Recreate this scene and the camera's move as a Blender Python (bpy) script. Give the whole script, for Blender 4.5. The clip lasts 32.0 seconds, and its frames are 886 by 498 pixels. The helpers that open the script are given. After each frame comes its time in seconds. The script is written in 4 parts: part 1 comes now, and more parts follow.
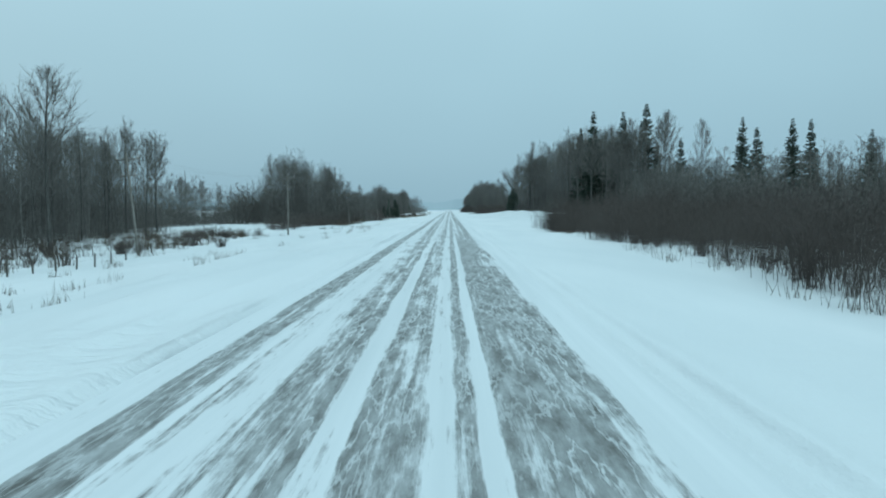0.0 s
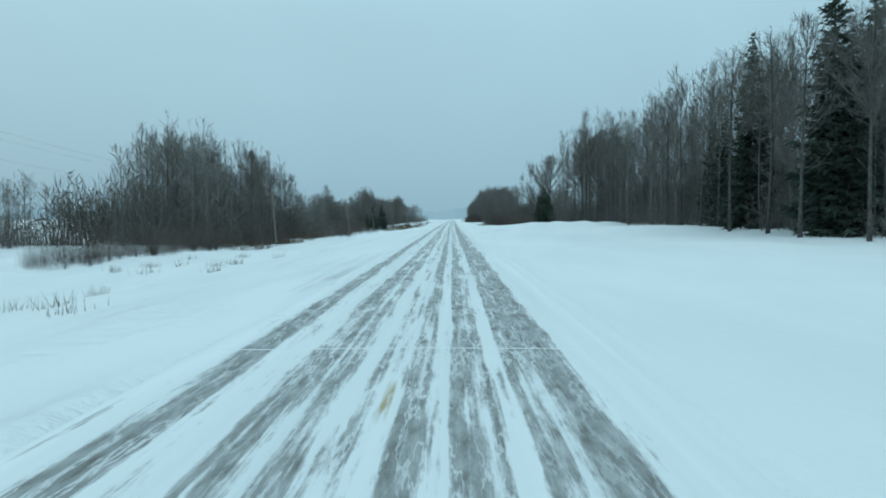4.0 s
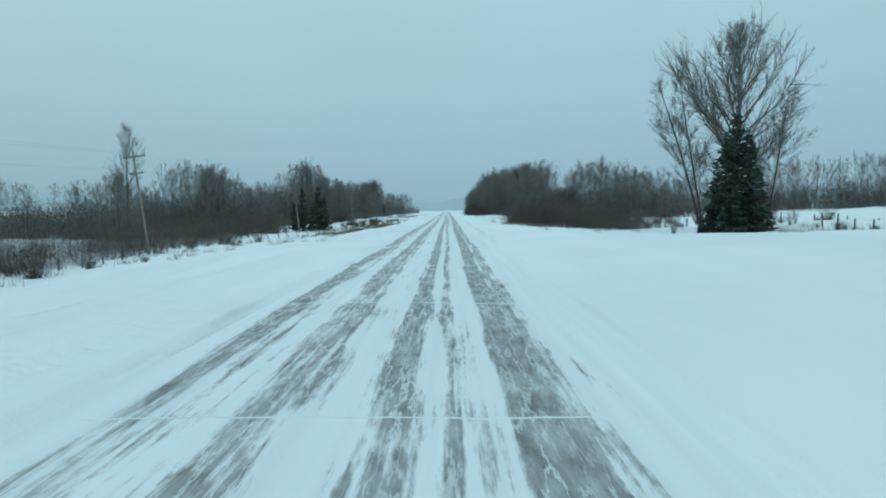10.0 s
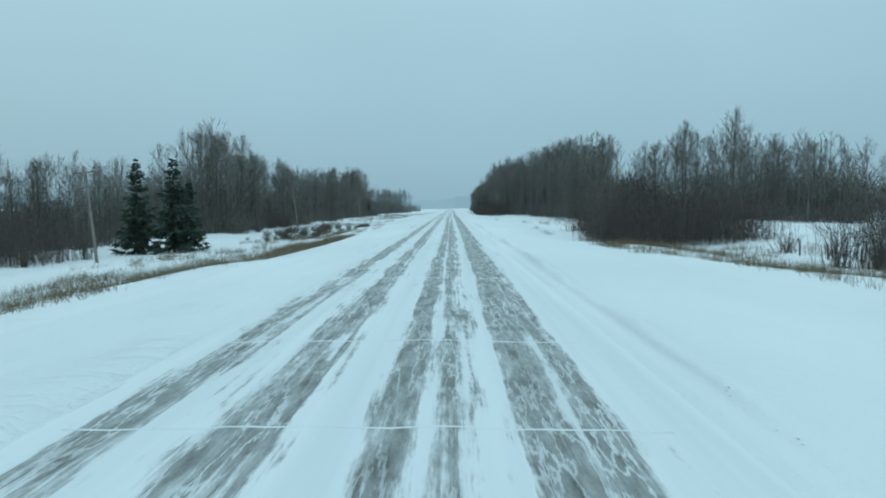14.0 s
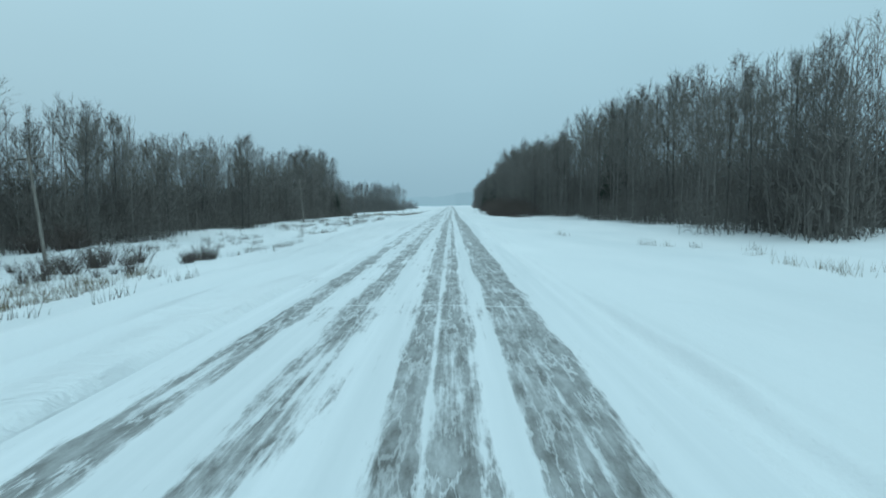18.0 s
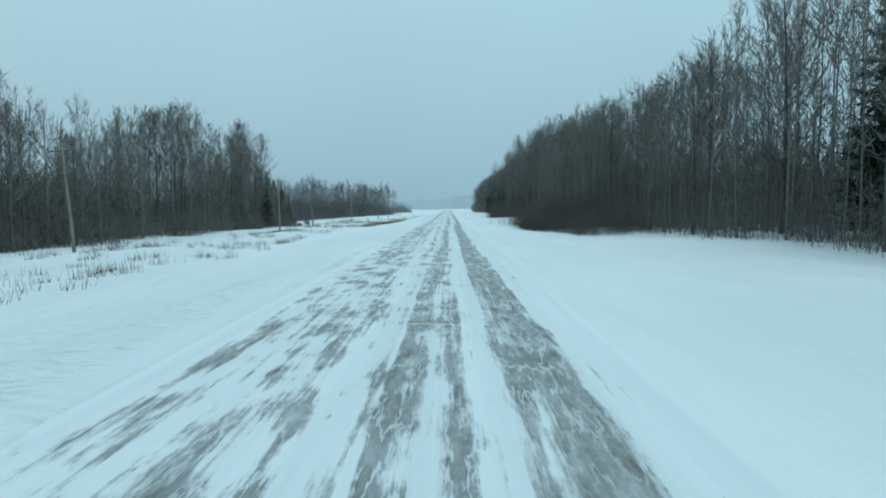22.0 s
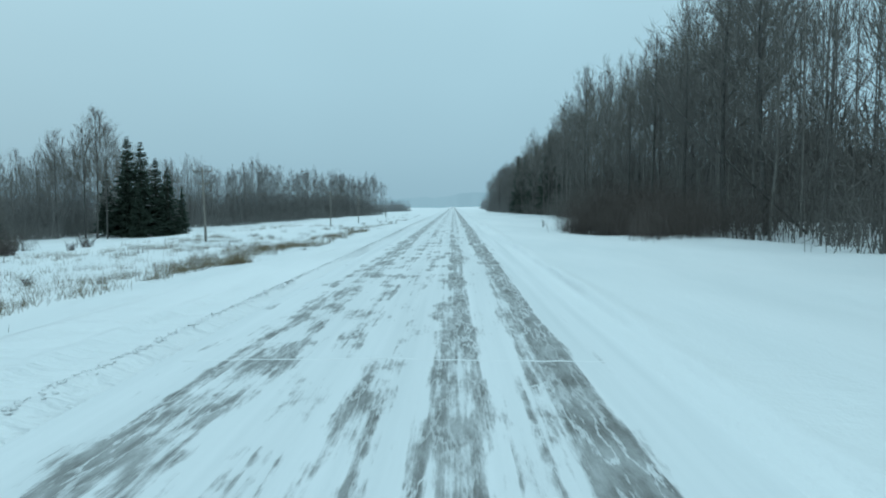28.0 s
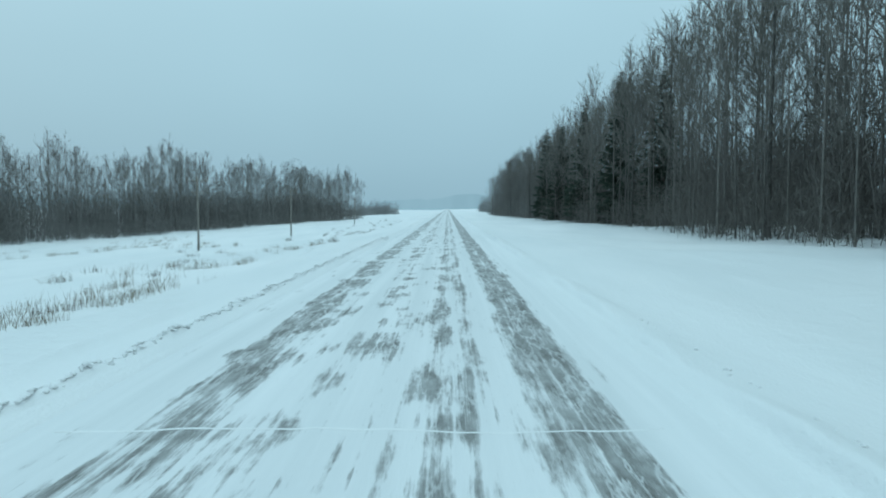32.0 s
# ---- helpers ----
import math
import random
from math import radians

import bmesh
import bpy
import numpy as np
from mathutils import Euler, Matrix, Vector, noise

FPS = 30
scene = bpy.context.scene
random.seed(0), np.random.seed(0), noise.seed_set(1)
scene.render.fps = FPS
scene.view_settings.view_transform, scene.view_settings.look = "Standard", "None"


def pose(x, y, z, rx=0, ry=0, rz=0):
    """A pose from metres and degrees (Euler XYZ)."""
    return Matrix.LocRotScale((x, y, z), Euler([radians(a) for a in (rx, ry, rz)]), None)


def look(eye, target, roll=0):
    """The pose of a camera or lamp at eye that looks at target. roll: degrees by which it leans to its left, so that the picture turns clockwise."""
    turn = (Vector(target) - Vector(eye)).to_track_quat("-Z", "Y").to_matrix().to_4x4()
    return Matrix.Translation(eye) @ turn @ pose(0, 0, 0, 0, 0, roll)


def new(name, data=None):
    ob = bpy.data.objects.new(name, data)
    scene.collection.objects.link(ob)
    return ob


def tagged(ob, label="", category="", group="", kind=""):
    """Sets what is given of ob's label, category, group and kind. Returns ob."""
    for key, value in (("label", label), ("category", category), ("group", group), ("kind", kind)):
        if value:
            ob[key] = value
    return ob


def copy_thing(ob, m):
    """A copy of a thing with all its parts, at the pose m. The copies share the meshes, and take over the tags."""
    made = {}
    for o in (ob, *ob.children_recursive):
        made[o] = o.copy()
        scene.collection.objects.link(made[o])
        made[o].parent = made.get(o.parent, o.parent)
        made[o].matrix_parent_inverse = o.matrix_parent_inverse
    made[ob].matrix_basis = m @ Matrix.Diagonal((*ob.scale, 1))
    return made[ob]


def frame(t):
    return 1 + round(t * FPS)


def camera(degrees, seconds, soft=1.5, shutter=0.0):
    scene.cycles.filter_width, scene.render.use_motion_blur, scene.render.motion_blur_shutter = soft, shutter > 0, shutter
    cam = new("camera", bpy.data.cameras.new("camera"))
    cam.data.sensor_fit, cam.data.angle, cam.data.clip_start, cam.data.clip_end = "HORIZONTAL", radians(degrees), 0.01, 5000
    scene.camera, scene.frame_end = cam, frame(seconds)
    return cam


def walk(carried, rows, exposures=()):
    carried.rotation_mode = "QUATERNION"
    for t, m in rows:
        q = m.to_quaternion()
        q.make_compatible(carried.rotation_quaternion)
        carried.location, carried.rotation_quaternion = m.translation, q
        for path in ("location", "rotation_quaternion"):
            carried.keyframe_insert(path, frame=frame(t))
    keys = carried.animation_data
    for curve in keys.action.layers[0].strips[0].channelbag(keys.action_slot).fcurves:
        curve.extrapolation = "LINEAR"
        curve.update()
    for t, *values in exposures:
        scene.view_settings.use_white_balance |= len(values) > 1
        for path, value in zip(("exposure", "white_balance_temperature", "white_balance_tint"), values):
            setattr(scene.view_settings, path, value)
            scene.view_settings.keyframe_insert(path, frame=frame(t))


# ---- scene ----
# seconds, distance along the road, and where the road's vanishing point sits across and down the view
DRIVE = [
    (0.0, 4.70, 795.8, 370.2),
    (0.5, 16.03, 794.7, 372.6),
    (1.0, 27.36, 794.1, 374.0),
    (1.5, 38.66, 793.4, 374.7),
    (2.0, 49.92, 794.6, 374.2),
    (2.5, 61.18, 796.6, 370.5),
    (3.0, 72.41, 798.3, 375.7),
    (3.5, 83.73, 799.2, 381.2),
    (4.0, 95.07, 800.0, 386.6),
    (4.5, 106.45, 800.6, 387.2),
    (6.5, 152.02, 792.7, 385.4),
    (7.0, 163.43, 793.7, 383.6),
    (7.5, 174.85, 795.0, 381.8),
    (8.0, 186.29, 796.4, 381.6),
    (8.5, 197.72, 797.1, 381.9),
    (9.0, 209.16, 795.6, 382.2),
    (9.5, 220.59, 793.2, 376.0),
    (10.0, 232.00, 791.7, 371.4),
    (10.5, 243.36, 794.4, 370.0),
    (11.0, 254.64, 797.1, 370.7),
    (11.5, 265.86, 796.2, 369.8),
    (12.0, 277.00, 795.4, 371.3),
    (12.5, 288.07, 795.2, 369.7),
    (13.0, 299.07, 795.0, 369.2),
    (13.5, 310.04, 795.8, 367.5),
    (14.0, 320.97, 798.0, 367.7),
    (14.5, 331.87, 801.8, 365.9),
    (16.5, 375.24, 805.2, 366.7),
    (17.0, 386.02, 800.5, 364.9),
    (17.5, 396.72, 797.5, 364.2),
    (18.0, 407.35, 798.3, 362.4),
    (18.5, 417.92, 798.2, 363.8),
    (19.0, 428.45, 797.7, 364.8),
    (19.5, 438.96, 795.3, 367.7),
    (20.0, 449.46, 794.6, 371.2),
    (20.5, 459.97, 792.6, 371.8),
    (21.0, 470.49, 793.7, 371.5),
    (21.5, 481.03, 792.5, 369.8),
    (22.0, 491.59, 793.2, 368.5),
    (22.5, 502.18, 794.3, 366.2),
    (23.0, 512.80, 795.2, 366.7),
    (23.5, 523.45, 796.7, 369.4),
    (24.0, 534.12, 799.4, 367.4),
    (24.5, 544.81, 800.3, 363.1),
    (26.5, 587.57, 796.3, 367.1),
    (27.0, 598.25, 797.8, 366.6),
    (27.5, 608.91, 801.0, 366.5),
    (28.0, 619.54, 802.4, 364.9),
    (28.5, 630.17, 802.8, 365.8),
    (29.0, 640.79, 802.8, 364.5),
    (29.5, 651.45, 802.7, 363.8),
    (30.0, 662.13, 800.5, 362.6),
    (30.5, 672.78, 800.0, 363.5),
    (31.0, 683.39, 797.7, 363.6),
    (31.5, 693.98, 794.1, 367.2),
    (32.0, 704.58, 792.0, 368.7),
]
LENS = 66.0
F = 784 / math.tan(radians(LENS / 2))
EYE = 2.5
cam = camera(LENS, 32.0, soft=1.9, shutter=0.0)
rows = []
for t, y, u, v in DRIVE:
    way = Vector(((784 - u) / F, 1.0, (v - 441) / F))
    rows.append((t, look((0, y, EYE), Vector((0, y, EYE)) + way * 50)))
walk(cam, rows, [(0, 0.0), (8, -0.02), (12, -0.07), (18, 0.0), (22, 0.0), (27, 0.04), (32, 0.03)])

# ---- sky and light: an even winter overcast ----
world = bpy.data.worlds.new("overcast")
scene.world = world
world.use_nodes = True
wn, wl = world.node_tree.nodes, world.node_tree.links
wn.clear()
w_out = wn.new("ShaderNodeOutputWorld")
w_bg = wn.new("ShaderNodeBackground")
w_sky = wn.new("ShaderNodeTexSky")
w_sky.sky_type = "NISHITA"
w_sky.sun_disc = False
w_sky.sun_elevation, w_sky.sun_rotation = radians(32), radians(-60)
w_sky.dust_density, w_sky.air_density = 4.0, 1.5
w_scale = wn.new("ShaderNodeVectorMath")
w_scale.operation = "SCALE"
w_scale.inputs["Scale"].default_value = 0.05
w_co = wn.new("ShaderNodeTexCoord")
w_sep = wn.new("ShaderNodeSeparateXYZ")
w_ramp = wn.new("ShaderNodeValToRGB")
SKY = [(0.0, (0.285, 0.475, 0.575)), (0.07, (0.325, 0.535, 0.645)), (0.17, (0.37, 0.60, 0.71)), (0.32, (0.41, 0.65, 0.755)), (1.0, (0.57, 0.875, 1.01))]
w_ramp.color_ramp.interpolation = "B_SPLINE"
while len(w_ramp.color_ramp.elements) < len(SKY):
    w_ramp.color_ramp.elements.new(0.5)
for e, (p, c) in zip(w_ramp.color_ramp.elements, SKY):
    e.position, e.color = p, (*c, 1)
w_cloud = wn.new("ShaderNodeTexNoise")
w_cloud.inputs["Scale"].default_value = 1.6
w_cloud.inputs["Detail"].default_value = 3.0
w_cr = wn.new("ShaderNodeMapRange")
w_cr.inputs["From Min"].default_value, w_cr.inputs["From Max"].default_value = 0.3, 0.7
w_cr.inputs["To Min"].default_value, w_cr.inputs["To Max"].default_value = 0.95, 1.05
w_mul = wn.new("ShaderNodeVectorMath")
w_mul.operation = "SCALE"
w_mix = wn.new("ShaderNodeMix")
w_mix.data_type = "RGBA"
w_mix.inputs["Factor"].default_value = 0.06
wl.new(w_co.outputs["Generated"], w_sep.inputs[0])
wl.new(w_sep.outputs["Z"], w_ramp.inputs["Fac"])
wl.new(w_co.outputs["Generated"], w_cloud.inputs["Vector"])
wl.new(w_cloud.outputs["Fac"], w_cr.inputs["Value"])
wl.new(w_ramp.outputs["Color"], w_mul.inputs[0])
wl.new(w_cr.outputs["Result"], w_mul.inputs["Scale"])
wl.new(w_sky.outputs["Color"], w_scale.inputs[0])
wl.new(w_mul.outputs[0], w_mix.inputs["A"])
wl.new(w_scale.outputs[0], w_mix.inputs["B"])
wl.new(w_mix.outputs["Result"], w_bg.inputs["Color"])
wl.new(w_bg.outputs[0], w_out.inputs["Surface"])

sun = new("sun", bpy.data.lights.new("sun", "SUN"))
sun.data.energy, sun.data.angle, sun.data.color = 0.55, radians(25), (0.72, 0.98, 1.0)
sun.matrix_world = look((0, 0, 60), (-20, 45, 0))


# ---- materials ----
def material(name):
    m = bpy.data.materials.new(name)
    m.use_nodes = True
    n = m.node_tree.nodes
    return m, n, m.node_tree.links, n["Principled BSDF"]


def stretched(n, l, scale_xyz, detail=4.0, rough=0.6):
    """Noise over world position, stretched by the three scales."""
    geo = n.new("ShaderNodeNewGeometry")
    mp = n.new("ShaderNodeMapping")
    mp.inputs["Scale"].default_value = scale_xyz
    nz = n.new("ShaderNodeTexNoise")
    nz.inputs["Scale"].default_value = 1.0
    nz.inputs["Detail"].default_value = detail
    nz.inputs["Roughness"].default_value = rough
    l.new(geo.outputs["Position"], mp.inputs["Vector"])
    l.new(mp.outputs[0], nz.inputs["Vector"])
    return nz.outputs["Fac"]


def ramp(n, l, fac, stops):
    r = n.new("ShaderNodeValToRGB")
    while len(r.color_ramp.elements) < len(stops):
        r.color_ramp.elements.new(0.5)
    for e, (p, c) in zip(r.color_ramp.elements, stops):
        e.position, e.color = p, (*c, 1) if len(c) == 3 else c
    if fac is not None:
        l.new(fac, r.inputs["Fac"])
    return r.outputs["Color"]


def math_node(n, l, op, a, b=None, clamp=False):
    k = n.new("ShaderNodeMath")
    k.operation, k.use_clamp = op, clamp
    for i, v in enumerate((a, b)):
        if v is None:
            continue
        if isinstance(v, (int, float)):
            k.inputs[i].default_value = v
        else:
            l.new(v, k.inputs[i])
    return k.outputs[0]


def mapped(n, l, value, lo, hi, to_lo=0.0, to_hi=1.0, smooth=False):
    k = n.new("ShaderNodeMapRange")
    k.interpolation_type = "SMOOTHSTEP" if smooth else "LINEAR"
    for key, v in (("From Min", lo), ("From Max", hi), ("To Min", to_lo), ("To Max", to_hi)):
        k.inputs[key].default_value = v
    l.new(value, k.inputs["Value"])
    return k.outputs["Result"]


def mixed(n, l, fac, a, b):
    k = n.new("ShaderNodeMix")
    k.data_type = "RGBA"
    for key, v in (("Factor", fac), ("A", a), ("B", b)):
        if isinstance(v, (int, float)):
            k.inputs[key].default_value = v
        elif isinstance(v, tuple):
            k.inputs[key].default_value = (*v, 1)
        else:
            l.new(v, k.inputs[key])
    return k.outputs["Result"]


def bumped(n, l, p, height, strength, distance):
    b = n.new("ShaderNodeBump")
    b.inputs["Strength"].default_value, b.inputs["Distance"].default_value = strength, distance
    l.new(height, b.inputs["Height"])
    l.new(b.outputs["Normal"], p.inputs["Normal"])


def snow_material():
    m, n, l, p = material("wind_packed_snow")
    broad = stretched(n, l, (0.12, 0.035, 0.1), 3)
    drift = stretched(n, l, (0.5, 1.1, 1.0), 4)
    patch = mapped(n, l, stretched(n, l, (0.16, 0.05, 1.0), 2), 0.47, 0.6, smooth=True)
    ripple = stretched(n, l, (1.6, 0.55, 1.0), 5)
    geo = n.new("ShaderNodeNewGeometry")
    sep = n.new("ShaderNodeSeparateXYZ")
    l.new(geo.outputs["Position"], sep.inputs[0])
    patch = math_node(n, l, "MULTIPLY", patch, mapped(n, l, sep.outputs["X"], 3.0, -3.0, 0.2, 1.0))
    grain = stretched(n, l, (14, 9, 9), 3)
    l.new(mixed(n, l, mapped(n, l, broad, 0.35, 0.7), (0.80, 0.82, 0.83), (0.89, 0.895, 0.90)), p.inputs["Base Color"])
    p.inputs["Roughness"].default_value = 0.62
    p.inputs["Specular IOR Level"].default_value = 0.25
    h = math_node(n, l, "ADD", math_node(n, l, "MULTIPLY", ripple, 0.3), math_node(n, l, "MULTIPLY", grain, 0.12))
    h = math_node(n, l, "ADD", h, math_node(n, l, "MULTIPLY", math_node(n, l, "MULTIPLY", drift, patch), 2.4))
    # wind ripples on the open left verge
    band = math_node(n, l, "MULTIPLY", mapped(n, l, sep.outputs["Y"], 430, 460), mapped(n, l, sep.outputs["Y"], 570, 535))
    band = math_node(n, l, "MULTIPLY", band, math_node(n, l, "MULTIPLY", mapped(n, l, sep.outputs["X"], -15, -11), mapped(n, l, sep.outputs["X"], -5.2, -5.7)))
    crest = mapped(n, l, math_node(n, l, "ABSOLUTE", math_node(n, l, "SUBTRACT", stretched(n, l, (0.75, 1.0, 1.0), 3), 0.5)), 0.0, 0.16, 1.0, 0.0)
    h = math_node(n, l, "ADD", h, math_node(n, l, "MULTIPLY", math_node(n, l, "MULTIPLY", crest, band), 0.75))
    bumped(n, l, p, h, 0.8, 0.22)
    return m


# how bare the road is across its width, where it lies so many metres along
LANES = []
LANES.append((25, [(-4.2, 0), (-4.05, .6), (-3.5, .62), (-3.35, .15), (-2.6, .12), (-2.3, .38), (-1.95, .55), (-1.85, .25), (-1.7, .6), (-1.55, .5), (-1.45, .05), (-1.15, .08), (-1.05, .62),
          (-.85, .42), (-.4, .42), (-.3, .15), (0, .15), (.08, .55), (.28, .55), (.36, .0), (.52, .02), (.6, .66), (1.5, .62), (1.7, .48), (2.1, .4), (2.3, 0)]))
LANES.append((105, [(-4.15, 0), (-3.95, .6), (-3.5, .6), (-3.35, .15), (-2.7, .06), (-2.5, .5), (-2.1, .5), (-1.98, .25), (-1.85, .55), (-1.65, .45), (-1.5, .12), (-1.28, .1), (-1.18, .42), (-1.05, .15), (-.75, .2),
              (-.66, .55), (-.36, .5), (-.28, .1), (-.05, .12), (.02, .6), (.26, .55), (.4, .3), (.55, .4), (.66, .08), (.85, .1), (.95, .55), (1.3, .35), (1.5, .6), (1.9, .58), (2.15, 0)]))
LANES.append((196, [(-4.2, 0), (-4.05, .58), (-3.65, .55), (-3.5, .12), (-2.65, .08), (-2.5, .46), (-2.2, .44), (-1.95, .42), (-1.6, .42), (-1.45, .08), (-1.2, .1), (-1.1, .38), (-.95, .3), (-.8, .15), (-.65, .5),
              (-.42, .48), (-.3, .12), (-.02, .15), (.05, .48), (.15, .4), (.22, .2), (.3, .42), (.4, .3), (.5, .08), (.66, .2), (.82, .66), (1.45, .64), (1.6, .4), (2.0, .35), (2.2, 0)]))
LANES.append((286, [(-4.4, 0), (-4.2, .56), (-3.75, .6), (-3.6, .3), (-3.4, .38), (-3.2, .08), (-2.8, .1), (-2.6, .56), (-2.1, .58), (-2.02, .25), (-1.9, .5), (-1.8, .15), (-1.65, .04), (-1.05, .05), (-.95, .25),
              (-.8, .62), (-.48, .6), (-.38, .12), (-.18, .12), (-.08, .52), (.05, .45), (.15, .15), (.3, .03), (.7, .05), (.83, .76), (1.3, .74), (1.4, .28), (1.55, .5), (1.8, .42), (2.0, 0)]))
LANES.append((395, [(-4.05, 0), (-3.88, .56), (-3.45, .58), (-3.3, .25), (-3.15, .05), (-2.6, .05), (-2.42, .58), (-2.05, .58), (-1.98, .25), (-1.9, .5), (-1.78, .2), (-1.65, .0), (-1.0, .0), (-.82, .2), (-.65, .6),
              (-.34, .6), (-.27, .2), (-.15, .62), (.1, .6), (.2, .4), (.37, .42), (.5, .05), (.8, .05), (.92, .6), (1.2, .6), (1.3, .3), (1.38, .66), (1.9, .62), (2.1, .1), (2.2, 0)]))
LANES.append((480, [(-4.2, 0), (-3.95, .36), (-3.4, .34), (-3.1, .16), (-2.8, .22), (-2.6, .44), (-1.95, .38), (-1.7, .2), (-1.4, .15), (-1.15, .1), (-1.02, .45), (-.9, .3), (-.8, .62), (-.4, .6),
              (-.28, .15), (-.15, .3), (-.05, .15), (.02, .5), (.2, .48), (.3, .08), (.7, .05), (.82, .45), (1.1, .48), (1.25, .45), (1.4, .74), (1.9, .7), (2.0, .3), (2.1, 0)]))
LANES.append((554, [(-4.3, 0), (-4.05, .35), (-3.7, .4), (-3.4, .48), (-2.75, .48), (-2.55, .2), (-2.35, .38), (-1.85, .38), (-1.6, .12), (-1.3, .15), (-1.18, .42), (-1.02, .4), (-.92, .18), (-.65, .28),
              (-.4, .4), (-.3, .56), (-.05, .52), (.05, .25), (.2, .05), (.65, .05), (.82, .6), (.9, .72), (1.35, .7), (1.6, .5), (1.75, .2), (2.0, 0)]))
LANES.append((628, [(-4.0, 0), (-3.75, .25), (-3.3, .46), (-2.8, .46), (-2.6, .22), (-2.3, .1), (-2.1, .3), (-1.7, .3), (-1.5, .1), (-1.28, .32), (-1.1, .15), (-.95, .35), (-.82, .3), (-.65, .12),
              (-.35, .3), (-.2, .42), (-.12, .58), (.3, .54), (.45, .1), (1.0, .08), (1.18, .38), (1.36, .45), (1.42, .68), (1.85, .64), (2.0, .1), (2.1, 0)]))
LANES.append((703, [(-3.75, 0), (-3.5, .54), (-2.9, .52), (-2.6, .25), (-2.4, .08), (-2.0, .1), (-1.83, .36), (-1.55, .35), (-1.4, .32), (-1.25, .15), (-.9, .2), (-.75, .12), (-.35, .15), (-.2, .42),
              (0, .38), (.15, .2), (.3, .36), (.5, .34), (.6, .1), (1.0, .1), (1.22, .55), (1.55, .58), (1.6, .4), (1.66, .62), (2.0, .6), (2.2, .1), (2.3, 0)]))


def road_material():
    m, n, l, p = material("snow_streaked_asphalt")
    geo = n.new("ShaderNodeNewGeometry")
    sep = n.new("ShaderNodeSeparateXYZ")
    l.new(geo.outputs["Position"], sep.inputs[0])
    # the tracks wander a little
    wander = mapped(n, l, stretched(n, l, (0.0, 0.03, 0.0), 1), 0.3, 0.7, -0.05, 0.05)
    x = math_node(n, l, "ADD", sep.outputs["X"], wander)
    y = sep.outputs["Y"]
    across = mapped(n, l, x, -5.6, 3.4)

    def lanes(stops):
        return ramp(n, l, across, [((px + 5.6) / 9.0, (v, v, v)) for px, v in stops])

    tracks = None
    for (ya, stops), (yb, _) in zip(LANES, [(0, None)] + LANES[:-1]):
        here = lanes(stops)
        tracks = here if tracks is None else mixed(n, l, mapped(n, l, y, yb + 0.15 * (ya - yb), ya - 0.15 * (ya - yb), smooth=True), tracks, here)
    # streaks drawn out along the road, finer and finer, and patches
    long_n = stretched(n, l, (1.9, 0.04, 1), 4, 0.55)
    mid_n = stretched(n, l, (2.8, 0.32, 1), 6, 0.6)
    line_n = stretched(n, l, (8.0, 0.15, 1), 4, 0.6)
    fine_n = stretched(n, l, (13, 2.6, 1), 5, 0.65)
    blob = stretched(n, l, (0.9, 0.2, 1), 3, 0.5)
    lean = n.new("ShaderNodeCombineXYZ")
    l.new(math_node(n, l, "ADD", math_node(n, l, "MULTIPLY", x, 1.5), math_node(n, l, "MULTIPLY", y, -0.2)), lean.inputs[0])
    l.new(math_node(n, l, "ADD", math_node(n, l, "MULTIPLY", y, 0.6), math_node(n, l, "MULTIPLY", x, 0.3)), lean.inputs[1])
    tongue_n = n.new("ShaderNodeTexNoise")
    tongue_n.inputs["Scale"].default_value, tongue_n.inputs["Detail"].default_value, tongue_n.inputs["Roughness"].default_value = 1.0, 4.0, 0.5
    l.new(lean.outputs[0], tongue_n.inputs["Vector"])
    tongue = tongue_n.outputs["Fac"]
    e = tracks
    for part_n, amount in ((long_n, 0.4), (mid_n, 0.62), (line_n, 0.55), (fine_n, 0.28), (blob, 0.3)):
        e = math_node(n, l, "ADD", e, mapped(n, l, part_n, 0.0, 1.0, -amount, amount))
    # drifted tongues lie aslant over the oncoming lane, more and more towards the end
    reach = math_node(n, l, "MULTIPLY", mapped(n, l, y, 430, 500, 0.35, 1.7), mapped(n, l, x, 0.4, -1.2, 0.35, 1.0))
    e = math_node(n, l, "ADD", e, math_node(n, l, "MULTIPLY", reach, math_node(n, l, "SUBTRACT", tongue, 0.53)))
    inside = math_node(n, l, "MULTIPLY", mapped(n, l, x, -4.9, -4.4), mapped(n, l, x, 2.7, 2.2))
    bare = math_node(n, l, "MULTIPLY", mapped(n, l, e, 0.18, 0.55, smooth=True), inside)
    vein_n = math_node(n, l, "ABSOLUTE", math_node(n, l, "SUBTRACT", stretched(n, l, (3.4, 0.45, 1), 5, 0.6), 0.5))
    veins = math_node(n, l, "MULTIPLY", mapped(n, l, vein_n, 0.042, 0.0, smooth=True), mapped(n, l, blob, 0.38, 0.62, 0.2, 0.85))
    bare = math_node(n, l, "MULTIPLY", bare, math_node(n, l, "SUBTRACT", 1.0, veins))
    stone = stretched(n, l, (60, 60, 60), 2)
    dust = stretched(n, l, (4, 0.9, 1), 5, 0.65)
    asphalt = ramp(n, l, stone, [(0.3, (0.074, 0.070, 0.062)), (0.7, (0.142, 0.133, 0.116))])
    # the yellow centre line shows where the wind has swept it bare
    line_x = math_node(n, l, "ABSOLUTE", math_node(n, l, "ADD", sep.outputs["X"], mapped(n, l, y, 0, 400, 0.75, 1.27)))
